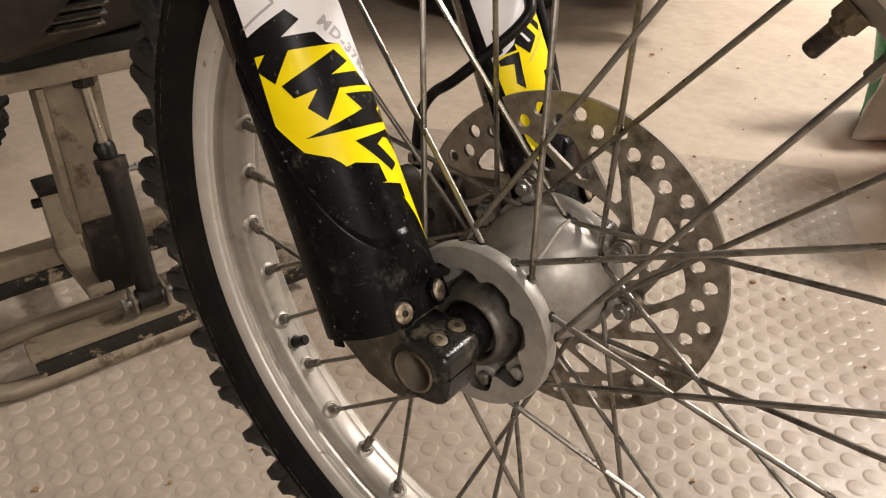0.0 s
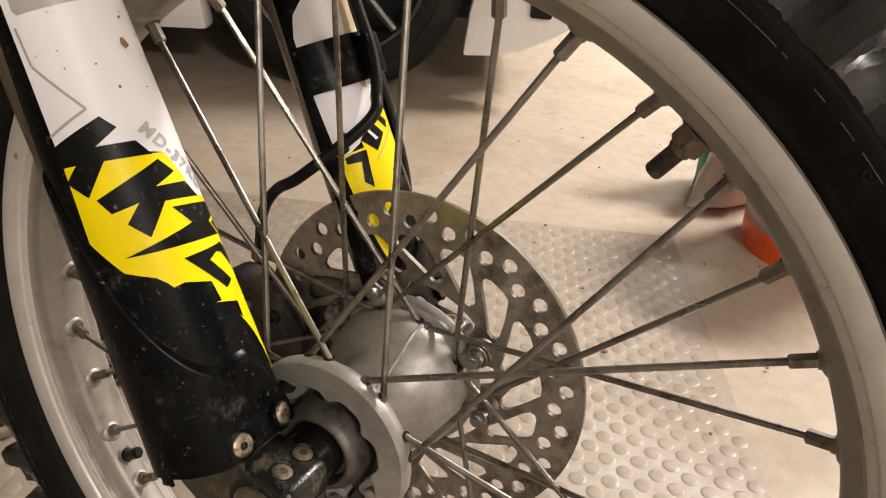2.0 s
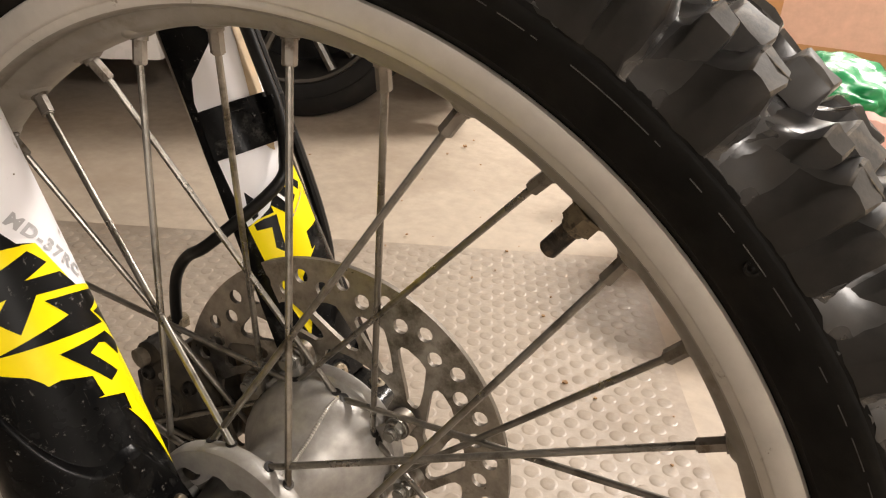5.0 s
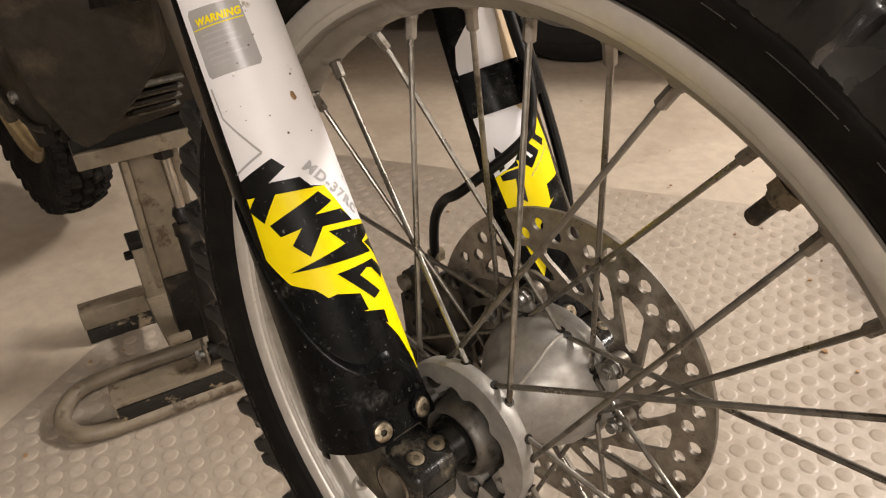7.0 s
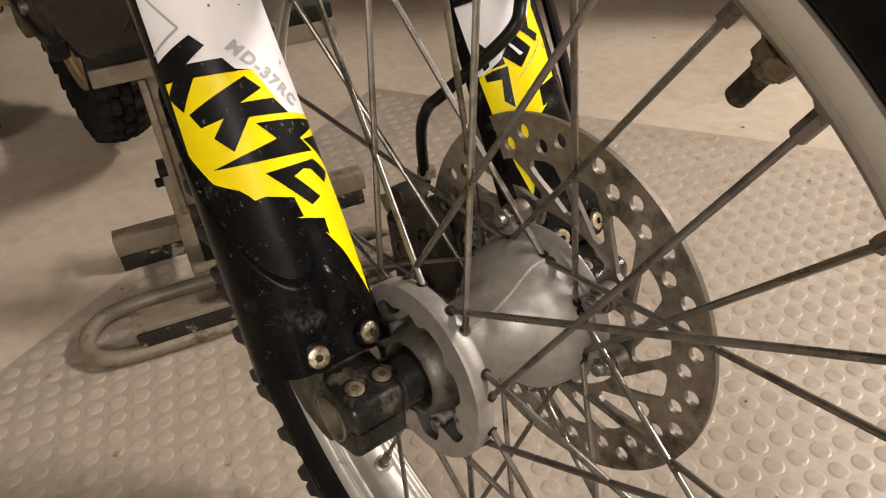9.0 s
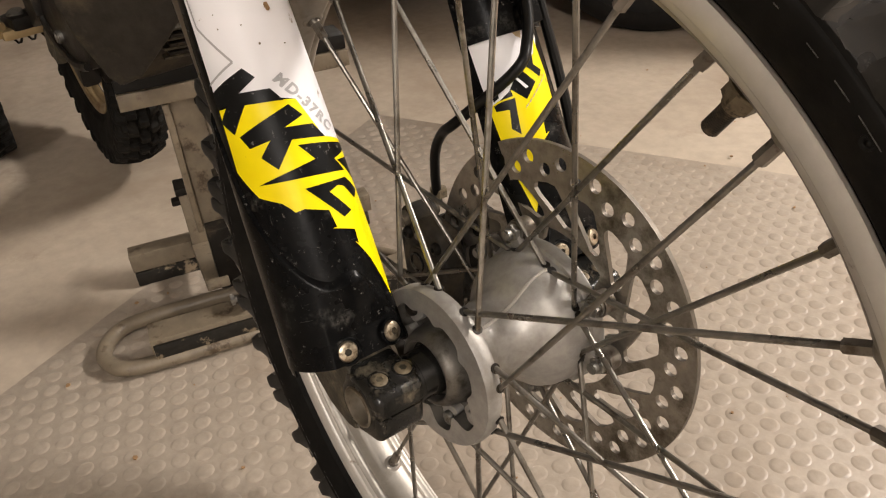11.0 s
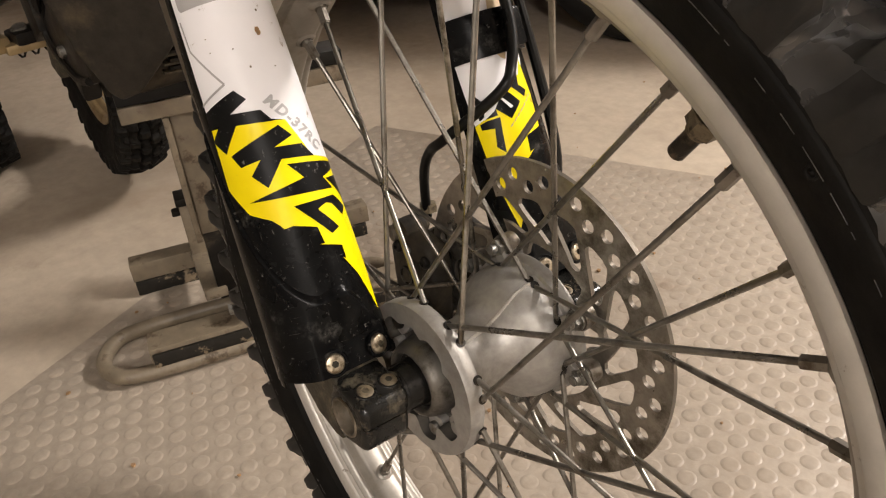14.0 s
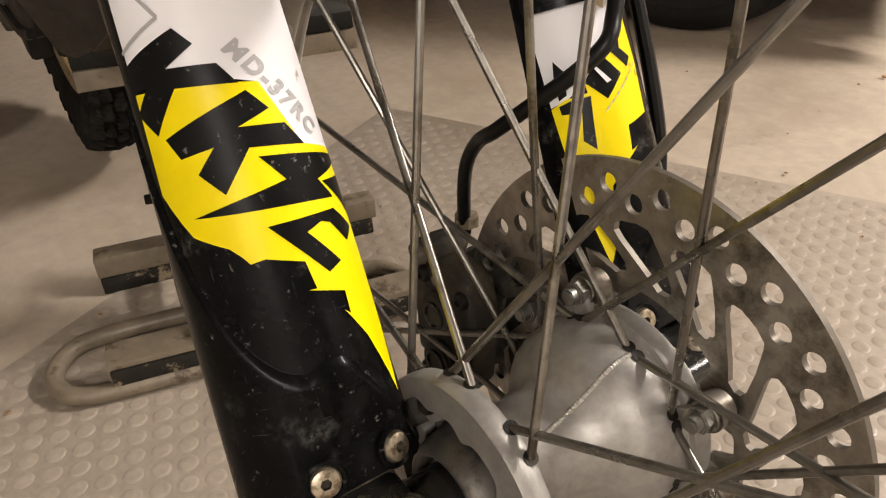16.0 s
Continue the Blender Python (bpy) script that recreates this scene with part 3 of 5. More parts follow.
    # spokes and nipples, four kinds by flange and lean
    lead = {0: (-0.57, -0.0045, 84.5 - 128.8, 0.0430, -0.0378), 1: (-0.81, 0.0050, 76.0 - 118.8, 0.0432, 0.0335), 2: (0.67, -0.0048, 77.5 - 28.8, 0.0425, -0.0378), 3: (0.71, 0.0040, 69.0 - 18.8, 0.0432, 0.0335)}
    for k in range(36):
        hole = 128.8 - 10 * k
        shift, y, turn, hub_r, hub_y = lead[k % 4]
        inner = polar(0.2255, hole + shift, y)
        outer = polar(0.2402, hole, y * 0.35)
        d = (inner - outer).normalized()
        end = polar(hub_r, hole + turn, hub_y)
        foot = polar(hub_r - 0.004, hole + turn, hub_y)
        if k % 2:
            through_at = polar(0.0446, hole + turn, hub_y)
        else:
            through_at = end + (inner - end) * ((0.0497 - hub_r) / (inner.length - hub_r) * 1.35)
            through_at *= 0.0497 / math.hypot(through_at.x, through_at.z)
        part("spoke_hole", pin(0.0029, 0.0004, aim(through_at, (through_at.x, 0, through_at.z)), 14), GREASY_BLACK, hub)
        part("spoke", tube([foot, end, end + (inner - end) * 0.012, inner - (inner - end) * 0.01, outer], 0.0017, 10), SPOKE, hub)
        bm = pin(0.0034, (inner - outer).length, aim(outer, d), 6, 0.0006)
        bm = pin(0.0040, 0.0055, aim(outer, d), 14, 0.0012, bm)
        part("nipple", bm, NIPPLE, rim)
        part("nipple_seat", boss, None, rim, m=aim(polar(0.2402, hole, y * 0.3), -polar(1, hole, 0)) @ Matrix.Rotation(radians(90), 4, "X"))
    # rim lock stud near the top, and the capped valve
    at, d = polar(0.2392, 54.0, 0.0), -polar(1, 54.0, 0.0)
    lock = bmesh.new()
    pin(0.0098, 0.0016, aim(at, d), 28, 0.0005, lock)
    pin(0.0080, 0.0078, aim(at + d * 0.0016, d), 6, 0.0009, lock)
    pin(0.0052, 0.0030, aim(at + d * 0.0094, d), 18, 0.0006, lock)
    nut = part("rim_lock_nut", lock, MUDDY_BOLT, rim, "dirty steel rim lock nut and washer", angle=25)
    stud = bmesh.new()
    for i in range(14):
        pin(0.0042, 0.0007, aim(at + d * (0.0118 + 0.0010 * i), d), 16, 0.0002, stud)
    part("threaded_stud", pin(0.0039, 0.0264, aim(at, d), 16, 0.0006, stud), VALVE, nut, "dirty black threaded stud")
    at, d = polar(0.2400, 213.8, 0.0), -polar(1, 213.8, 0.0)
    part("valve_nut", pin(0.0072, 0.0030, aim(at, d), 6, 0.0006), ZINC, rim)
    cap = pin(0.0052, 0.0040, aim(at, d), 20, 0.0008)
    cap = pin(0.0042, 0.0170, aim(at, d), 18, 0.0012, cap)
    part("valve_cap", cap, BLACK_RUBBER, rim, "black capped tyre valve")
    # the brake disc
    bm = bmesh.new()

    def ring_of(points):
        v = [bm.verts.new((p.x, 0.0518, p.z)) for p in points]
        return [bm.edges.new((v[i], v[(i + 1) % len(v)])) for i in range(len(v))]

    edges = ring_of([polar(0.110, 360 * i / 200, 0) for i in range(200)])
    lugs = (-7.5, 32.5, 112.5, 152.5, 232.5, 272.5)

    def bore(a):
        """The disc's inner outline: tabs reach in to the lugs."""
        near = min(abs((a - q + 180) % 360 - 180) for q in lugs)
        k = max(0.0, min(1.0, (15.5 - near) / 6.5))
        return 0.0556 - 0.0105 * k * k * (3 - 2 * k)

    edges += ring_of([polar(bore(360 * i / 180), 360 * i / 180, 0) for i in range(180)])
    for i in range(46):
        a, r = 73.5 - 360 / 46 * i, (0.0992 if i % 2 == 0 else 0.0926)
        c = polar(r, a, 0)
        edges += ring_of([c + polar(0.0044, 360 * j / 18, 0) for j in range(18)])
    for i in range(17):
        a = 40.2 - 360 / 17 * i
        corners = [(0.0755, a - 1.6), (0.0790, a + 0.3), (0.0825, a - 0.2), (0.0840, a - 2.5), (0.0848, a - 8.0), (0.0842, a - 12.0), (0.0825, a - 13.4), (0.0740, a - 19.2), (0.0662, a - 25.0), (0.0630, a - 26.0), (0.0608, a - 24.6), (0.0600, a - 20.5), (0.0640, a - 14.2)]
        edges += ring_of([polar(r, b, 0) for r, b in corners])
    bmesh.ops.triangle_fill(bm, use_beauty=True, use_dissolve=False, edges=edges)
    faces = bm.faces[:]
    up = bmesh.ops.extrude_face_region(bm, geom=faces)
    bmesh.ops.translate(bm, verts=[v for v in up["geom"] if isinstance(v, bmesh.types.BMVert)], vec=(0, 0.0030, 0))
    bm.normal_update()
    for f in bm.faces:
        c = f.calc_center_median()
        f.material_index = int(abs(f.normal.y) < 0.5)
    part("brake_disc", bm, [DISC, DISC_EDGE], bike, "drilled steel brake disc with swept arms", angle=25)


build_wheel()

# ---- fork legs: x to the front, y across, z up the leg ----
RAKE = 25.5
LEG_R = lambda s: 0.0322 - 0.030 * (s - 0.03)


def leg_pose(y, ahead=0.0):
    c, s = math.cos(radians(RAKE)), math.sin(radians(RAKE))
    return Matrix(((c, 0, -s, -0.04 + ahead * c), (0, 1, 0, y), (s, 0, c, 0.03 + ahead * s), (0, 0, 0, 1)))


def on_leg(s, theta, lift, flip):
    r = guard_r(s, theta) + lift
    a = radians(theta) * flip
    return Vector((r * math.cos(a), r * math.sin(a), s))


def guard_lip(theta):
    """The height of the shield's curved upper lip."""
    if theta < -18:
        return 0.0265 + 0.046 * ((-18 - theta) / 60) ** 1.8
    if theta < 5:
        u = (theta + 18) / 23
        return 0.0265 + 0.0020 * math.sin(min(1.0, u * 2) * math.pi / 2) - 0.0005 * u
    return 0.0280 - 0.0255 * ((theta - 5) / 31) ** 1.3


def guard_r(s, theta):
    """The guard's radius: a raised lower shield with a curved upper lip."""
    lip = guard_lip(theta)
    rise = math.sin(max(0.0, min(1.0, (lip - s) / 0.0060)) * math.pi / 2)
    r = LEG_R(s) + 0.0018 * rise
    flat = max(0.0, min(1.0, (0.022 - s) / 0.026))
    if abs(theta) < 62 and flat:
        r += (min(r, 0.0272 / math.cos(radians(theta))) - r) * flat
    return r


def leg_sheet(poly, lift, flip):
    """A thin film on the guard with an outline given by (height, angle)."""
    bm = bmesh.new()
    bm.faces.new([bm.verts.new((a, s * 2000, 0)) for s, a in poly])
    for cut in range(-100, 101, 5):
        bmesh.ops.bisect_plane(bm, geom=bm.verts[:] + bm.edges[:] + bm.faces[:], plane_co=(cut, 0, 0), plane_no=(1, 0, 0))
    low, high = min(v.co.y for v in bm.verts), max(v.co.y for v in bm.verts)
    k = math.ceil(low / 12)
    while k * 12 < high:
        bmesh.ops.bisect_plane(bm, geom=bm.verts[:] + bm.edges[:] + bm.faces[:], plane_co=(0, k * 12, 0), plane_no=(0, 1, 0))
        k += 1
    for v in bm.verts:
        v.co = on_leg(v.co.y / 2000, v.co.x, lift, flip)
    return bm


def leg_text(text, size, origin, tilt, lift, flip, bold=0.0, spacing=1.08):
    """Letters from the built-in font laid on the guard; origin: (height, angle), tilt in degrees."""
    data = bpy.data.curves.new("print", "FONT")
    data.body, data.size, data.space_character, data.offset = text, size, spacing, bold
    ob = bpy.data.objects.new("print", data)
    me = bpy.data.meshes.new_from_object(ob)
    bpy.data.objects.remove(ob)
    bm = bmesh.new()
    bm.from_mesh(me)
    bpy.data.meshes.remove(me)
    bmesh.ops.triangulate(bm, faces=bm.faces)
    c, s = math.cos(radians(tilt)), math.sin(radians(tilt))
    for v in bm.verts:
        x, y = v.co.x + 0.18 * v.co.y, v.co.y
        along, up = x * c - y * s, x * s + y * c
        v.co = on_leg(origin[0] + up, origin[1] + math.degrees(along / 0.0293), lift, flip)
    return bm


YELLOW = [(0.1274, -79), (0.0945, -82), (0.0788, -62), (0.0728, -40.5), (0.0690, -34), (0.0664, -31), (0.0668, -22), (0.0623, 0.3), (0.0525, 2.6), (0.0528, -3), (0.0481, 21.7), (0.0400, 20.9), (0.0420, 17), (0.0300, 30),
          (0.0044, 47.3), (0.0300, 56), (0.0664, 66), (0.0951, 66), (0.0996, 24), (0.1219, 5.2), (0.1253, -32), (0.1263, -46)]
WHITE = [(0.1367, -79.5), (0.1250, -47), (0.1240, -8), (0.1219, 5.2), (0.0996, 24), (0.0951, 66), (0.1000, 78), (0.2880, 78), (0.2920, 70), (0.2920, -72), (0.2880, -79.5)]
MARKS = [
    [(0.1367, -79.7), (0.1434, -36.3), (0.1373, -26.7), (0.1321, -47.3), (0.1301, -16.5), (0.1228, -7.4), (0.1256, -45.1), (0.1129, -66.7), (0.1211, -81.4), (0.1281, -64.8), (0.1279, -79.9)],
    [(0.1112, -61.7), (0.1201, -4.3), (0.1131, 6.9), (0.1094, -15.3), (0.1075, 14.8), (0.0994, 25.7), (0.1024, -12.2), (0.0898, -33.1), (0.0980, -45.9), (0.1051, -32.0), (0.1040, -54.3)],
    [(0.0847, -57.5), (0.0897, 4.2), (0.0990, -8.7), (0.0934, 62), (0.0906, 64.3), (0.0869, 27.9), (0.0794, 38.8)],
    [(0.0858, 31.5), (0.0857, 64.3), (0.0696, 63.3)],
    [(0.0766, -15.5), (0.0758, 34.5), (0.0674, 53.0), (0.0634, 39.5), (0.0717, 26.8), (0.0731, 19.2), (0.0712, 7.2), (0.0582, 26.1), (0.0561, 14.3)],
]


FAR_YELLOW = [(0.0865, 64), (0.0696, 61), (0.0524, 58), (0.0156, 43.7), (0.0240, 37), (0.0491, 30), (0.0560, 17.4), (0.0628, 0.9), (0.0615, 7.4), (0.0723, 5.3), (0.0756, -19.6), (0.0974, -22.5), (0.1200, -18), (0.1108, -8.8),
              (0.1090, 4.0), (0.1064, 13.7), (0.0935, 33.9), (0.0898, 33.2), (0.0892, 51.6)]
FAR_WHITE = [(0.0870, 64), (0.1299, 70), (0.1600, 71), (0.1720, 64), (0.1923, 22), (0.2300, -8), (0.2300, -24), (0.1700, -24), (0.1200, -24), (0.1080, -12), (0.1060, 16), (0.0930, 36), (0.0890, 50)]
FAR_MARKS = [
    [(0.1045, 17.2), (0.0943, 0.9), (0.0854, 18.3), (0.0940, 33.7)],
    [(0.1171, 2.6), (0.1133, -6.6), (0.1047, -3.3), (0.1003, -14), (0.0964, -7.6), (0.1052, 8.9), (0.1113, 4)],
    [(0.0870, 57.2), (0.0882, 47.5), (0.0884, 31.5), (0.0778, 33.6), (0.0658, 35.4), (0.0707, 44.3), (0.0824, 40.8), (0.0833, 56.5)],
    [(0.1060, 54.9), (0.1001, 47), (0.0909, 49.5), (0.0893, 56.2), (0.0964, 57.4)],
]


def fork_leg(y, flip, label, yellow, white, marks, ahead=0.0):
    """flip: 1 where the outer side is at minus y."""
    m = leg_pose(y, ahead)
    leg = part("fork_tube", pin(0.0185, 0.56, Matrix.Translation((-0.008, -0.009 * flip, 0.005)), 40), CHROME, bike, "steel fork tube behind the guard", m)
    part("upper_tube", pin(0.0255, 0.30, Matrix.Translation((-0.008, -0.009 * flip, 0.36)), 40, 0.001), BLACK_PLASTIC, leg)
    # the guard, a bent shell
    rows, cols = (210, 130) if flip > 0 else (110, 80)
    rise_from, rise_to = int(rows * 0.24), int(rows * 0.40)
    bm = bmesh.new()
    front, back = [], []
    for i in range(rows + 1):
        f, b = [], []
        for j in range(cols + 1):
            a = -112 + 194 * j / cols
            low = -0.0195 + 0.0025 * max(0.0, min(1.0, (-a - 25) / 60)) + 0.0030 * max(0.0, (a - 30) / 50)
            # fine rows run along the lip
            edge = max(guard_lip(a) - 0.0064, low + 0.004)
            if i <= rise_from:
                s = low + (edge - low) * i / rise_from
            elif i <= rise_to:
                s = edge + 0.0068 * (i - rise_from) / (rise_to - rise_from)
            else:
                s = edge + 0.0068 + (0.2932 - edge) * ((i - rise_to) / (rows - rise_to)) ** 1.3
            f.append(bm.verts.new(on_leg(s, a, 0, flip)))
            b.append(bm.verts.new(on_leg(s, a, -0.0024, flip)))
        front.append(f), back.append(b)
    for i in range(rows):
        for j in range(cols):
            bm.faces.new((front[i][j], front[i][j + 1], front[i + 1][j + 1], front[i + 1][j]))
            bm.faces.new((back[i][j], back[i + 1][j], back[i + 1][j + 1], back[i][j + 1]))
    for i in range(rows):
        for j in (0, cols):
            bm.faces.new((front[i][j], back[i][j], back[i + 1][j], front[i + 1][j]))
    for j in range(cols):
        for i in (0, rows):
            bm.faces.new((front[i][j], front[i][j + 1], back[i][j + 1], back[i][j]))
    guard = part("fork_guard", bm, BLACK_PLASTIC, bike, label, m, 65)
    part("decal_white", leg_sheet(white, 0.00025, flip), WHITE_FILM, guard)
    part("decal_yellow", leg_sheet(yellow, 0.00040, flip), YELLOW_FILM, guard)
    for mark in marks:
        part("decal_mark", leg_sheet(mark, 0.00055, flip), BLACK_FILM, guard)
    # guard screws
    for a in (-26.8, 29.0):
        out = on_leg(-0.0125, a, 0.0, flip)
        n = Vector((1, 0.25 * out.y / abs(out.y), 0)).normalized()
        ring = revolve([(0.0060, 0.0), (0.0063, 0.0010), (0.0076, 0.0010), (0.0081, 0.0)], 28)
        part("screw_recess", ring, BLACK_PLASTIC, guard, m=aim(out, n) @ Matrix.Rotation(radians(90), 4, "X"))
        # the screw's second material paints the shade in its recess
        part("guard_screw", socket_bolt(None, 0.0059, 0.0030, aim(out - n * 0.0004, n), 0.36), [BRASSY, MUDDY_BLACK], guard, "dirty yellow-zinc button screw")
    return m, leg, guard


def film_line(points, width, lift, flip):
    """A narrow printed line through (height, angle) points."""
    out = []
    for (s1, a1), (s2, a2) in zip(points, points[1:]):
        dx, dy = (a2 - a1) * 0.000511, s2 - s1
        n = math.hypot(dx, dy)
        ox, oy = -dy / n * width / 2 / 0.000511, dx / n * width / 2
        out.append(leg_sheet([(s1 + oy, a1 + ox), (s2 + oy, a2 + ox), (s2 - oy, a2 - ox), (s1 - oy, a1 - ox)], lift, flip))
    first = out[0]
    for other in out[1:]:
        joined(other, None, first)
    return first


near_m, near_leg, near_guard = fork_leg(-0.08, 1, "black plastic fork guard with white, yellow and black decals", YELLOW, WHITE, MARKS)
far_m, far_leg, far_guard = fork_leg(0.08, -1, "black plastic fork guard with decals beside the brake disc", FAR_YELLOW, FAR_WHITE, FAR_MARKS, 0.004)
part("printed_line", film_line([(0.1850, -74), (0.1693, -72.3), (0.1476, -43.4), (0.1408, -80.2)], 0.0012, 0.0006, 1), GREY_FILM, near_guard)
part("model_print", leg_text("MD-37RC", 0.0084, (0.1340, -12), -53, 0.0006, 1, 0.00034, 1.22), SILVER_PRINT, near_guard, "silver lettering")
sticker = part("warning_sticker", leg_sheet([(0.2215, -71), (0.2235, -68), (0.2225, -14), (0.2205, -11.5), (0.1915, -10), (0.1892, -13), (0.1892, -68), (0.1912, -71)], 0.0005, 1), GREY_FILM, near_guard, "grey warning sticker with yellow heading")
part("warning_print", leg_text("WARNING", 0.0050, (0.2150, -64), 0, 0.0008, 1, 0.00026), YELLOW_FILM, near_guard)
part("yellow_rule", leg_sheet([(0.2132, -69), (0.2138, -69), (0.2138, -13), (0.2132, -13)], 0.0008, 1), YELLOW_FILM, near_guard)
for i, end in enumerate((-30, -26, -22, -34, -20, -40)):
    s = 0.2095 - 0.0029 * i
    part("text_bar", leg_sheet([(s, -62), (s + 0.0009, -62), (s + 0.0009, end), (s, end)], 0.0008, 1), SILVER_PRINT, near_guard)


def bored(poly, depth, m, bevel, bore=0.0128):
    """A plate like prism(), rounded at all edges but those round the axle's bore."""
    bm = prism(poly, depth)
    bmesh.ops.recalc_face_normals(bm, faces=bm.faces)
    edges = [e for e in bm.edges if any(math.hypot(v.co.x, v.co.y) > bore + 0.0008 for v in e.verts)]
    bmesh.ops.bevel(bm, geom=edges, offset=bevel, segments=4, affect="EDGES", profile=0.6, clamp_overlap=True)
    return joined(bm, m)


def pillow(poly, depth, m, bevel, bore=0.0128, n=5):
    """A plate with its outline rounded over at both faces, sharp round the axle's bore."""
    bm = bmesh.new()
    pts = [Vector(p) for p in poly]
    area = sum(a.x * b.y - a.y * b.x for a, b in zip(pts, pts[1:] + pts[:1]))
    turn = 1 if area > 0 else -1
    moves = []
    for i, p in enumerate(pts):
        a, b = (p - pts[i - 1]).normalized(), (pts[(i + 1) % len(pts)] - p).normalized()
        t = (a + b).normalized()
        inward = Vector((-t.y, t.x)) * turn / max(0.5, math.sqrt((1 + a.dot(b)) / 2))
        if p.length < bore + 0.0008:
            inward = Vector((0, 0))
        elif min(abs(p.y - 0.0030), abs(p.y - 0.0014)) < 1e-5:
            inward = Vector((math.copysign(1, -p.x), 0.3 * turn * (1 if p.y > 0.002 else -1)))
        moves.append(inward)
    rings = []
    levels = [(-depth / 2 + bevel * (1 - math.cos(k / n * math.pi / 2)), bevel * (1 - math.sin(k / n * math.pi / 2))) for k in range(n + 1)]
    levels += [(-z, d) for z, d in reversed(levels)]
    for z, d in levels:
        rings.append([bm.verts.new((*(p + w * d), z)) for p, w in zip(pts, moves)])
    k = len(pts)
    for a, b in zip(rings, rings[1:]):
        for i in range(k):
            bm.faces.new((a[i], a[(i + 1) % k], b[(i + 1) % k], b[i]))
    bm.faces.new(rings[0][::-1])
    bm.faces.new(rings[-1])
    bmesh.ops.recalc_face_normals(bm, faces=bm.faces)
    return joined(bm, m)


def arc_of(a, b, n=14, r=0.0126):
    return [(r * math.cos(radians(a + (b - a) * i / n)), r * math.sin(radians(a + (b - a) * i / n))) for i in range(n + 1)]


def lug_and_clamp(y):
    """The cast axle foot of a leg and the two halves of its axle clamp, in the wheel's own axes."""
    flat = Matrix.Translation((0, y, 0)) @ Matrix(((1, 0, 0, 0), (0, 0, -1, 0), (0, 1, 0, 0), (0, 0, 0, 1)))
    foot = [(-0.064, 0.012), (-0.042, 0.034), (-0.024, 0.030), (-0.006, 0.019), *arc_of(116, 244), (-0.006, -0.0215), (-0.014, -0.0225), (-0.032, -0.018), (-0.052, -0.004)]
    part("axle_foot", bored(foot, 0.030, flat, 0.0045), MUDDY_BLACK, bike, "mud-caked cast axle foot")
    inner = y + (0.0155 if y < 0 else -0.0155)  # the face towards the hub
    out = -1 if y < 0 else 1
    depth = 0.0305
    mid = flat.copy()
    mid[1][3] = inner + out * depth / 2
    upper = [(-0.0160, 0.0030), *arc_of(166, 14), (0.0204, 0.0030), (0.0205, 0.0164), (-0.012, 0.0214)]
    lower = [(-0.0160, 0.0014), *arc_of(173.5, 366.5), (0.0202, 0.0014), (0.0200, -0.0150), (-0.008, -0.0205)]
    top = part("axle_clamp", pillow(eased(upper, {len(upper) - 2: 0.0062, len(upper) - 1: 0.0045}), depth + 0.0005, mid, 0.0042), DIRTY_BLACK, bike, "black axle clamp smeared with dry mud", angle=50)
    part("axle_clamp", pillow(eased(lower, {len(lower) - 2: 0.0075, len(lower) - 1: 0.0045}), depth, mid, 0.0042), DIRTY_BLACK, bike, angle=50)
    part("clamp_core", prism([(0.0134, -0.0020), (0.0190, -0.0020), (0.0190, 0.0062), (0.0134, 0.0062)], depth - 0.003, mid), MUDDY_BLACK, top)
    face = inner + out * depth
    eye = [(0.0176, face - out * 0.0100), (0.0174, face - out * 0.0030), (0.0164, face - out * 0.0004), (0.0148, face + out * 0.0006), (0.0122, face + out * 0.0004)]
    part("axle_eye", revolve(eye, 56), DIRTY_BLACK, top, angle=60)
    for yy in (0.0052, 0.0208):
        at = Vector((0.0078, inner + out * yy, 0.0187))
        n = Vector((0.154, 0, 1)).normalized()
        part("clamp_bolt", socket_bolt(None, 0.0048, 0.0010, aim(at - n * 0.0006, n), 0.45), [MUDDY_BOLT, MUDDY_BLACK], top)
        part("bolt_recess", revolve([(0.0049, -0.0010), (0.0053, 0.0003), (0.0062, 0.0003), (0.0074, -0.0014)], 24), DIRTY_BLACK, top, m=aim(at - n * 0.0003, n) @ Matrix.Rotation(radians(90), 4, "X"))


lug_and_clamp(-0.081)
lug_and_clamp(0.081)
part("axle", revolve([(0.0104, -0.020), (0.0104, -0.0962), (0.0108, -0.0972), (0.0114, -0.0975), (0.0120, -0.0973), (0.0123, -0.0966), (0.0123, -0.020)], 48), DIRTY_CAST, bike, "hollow dirty axle end in its clamp")
part("axle_plug", revolve([(0.0106, -0.0220), (0.0, -0.0220)], 32), MUDDY_BLACK, bike)


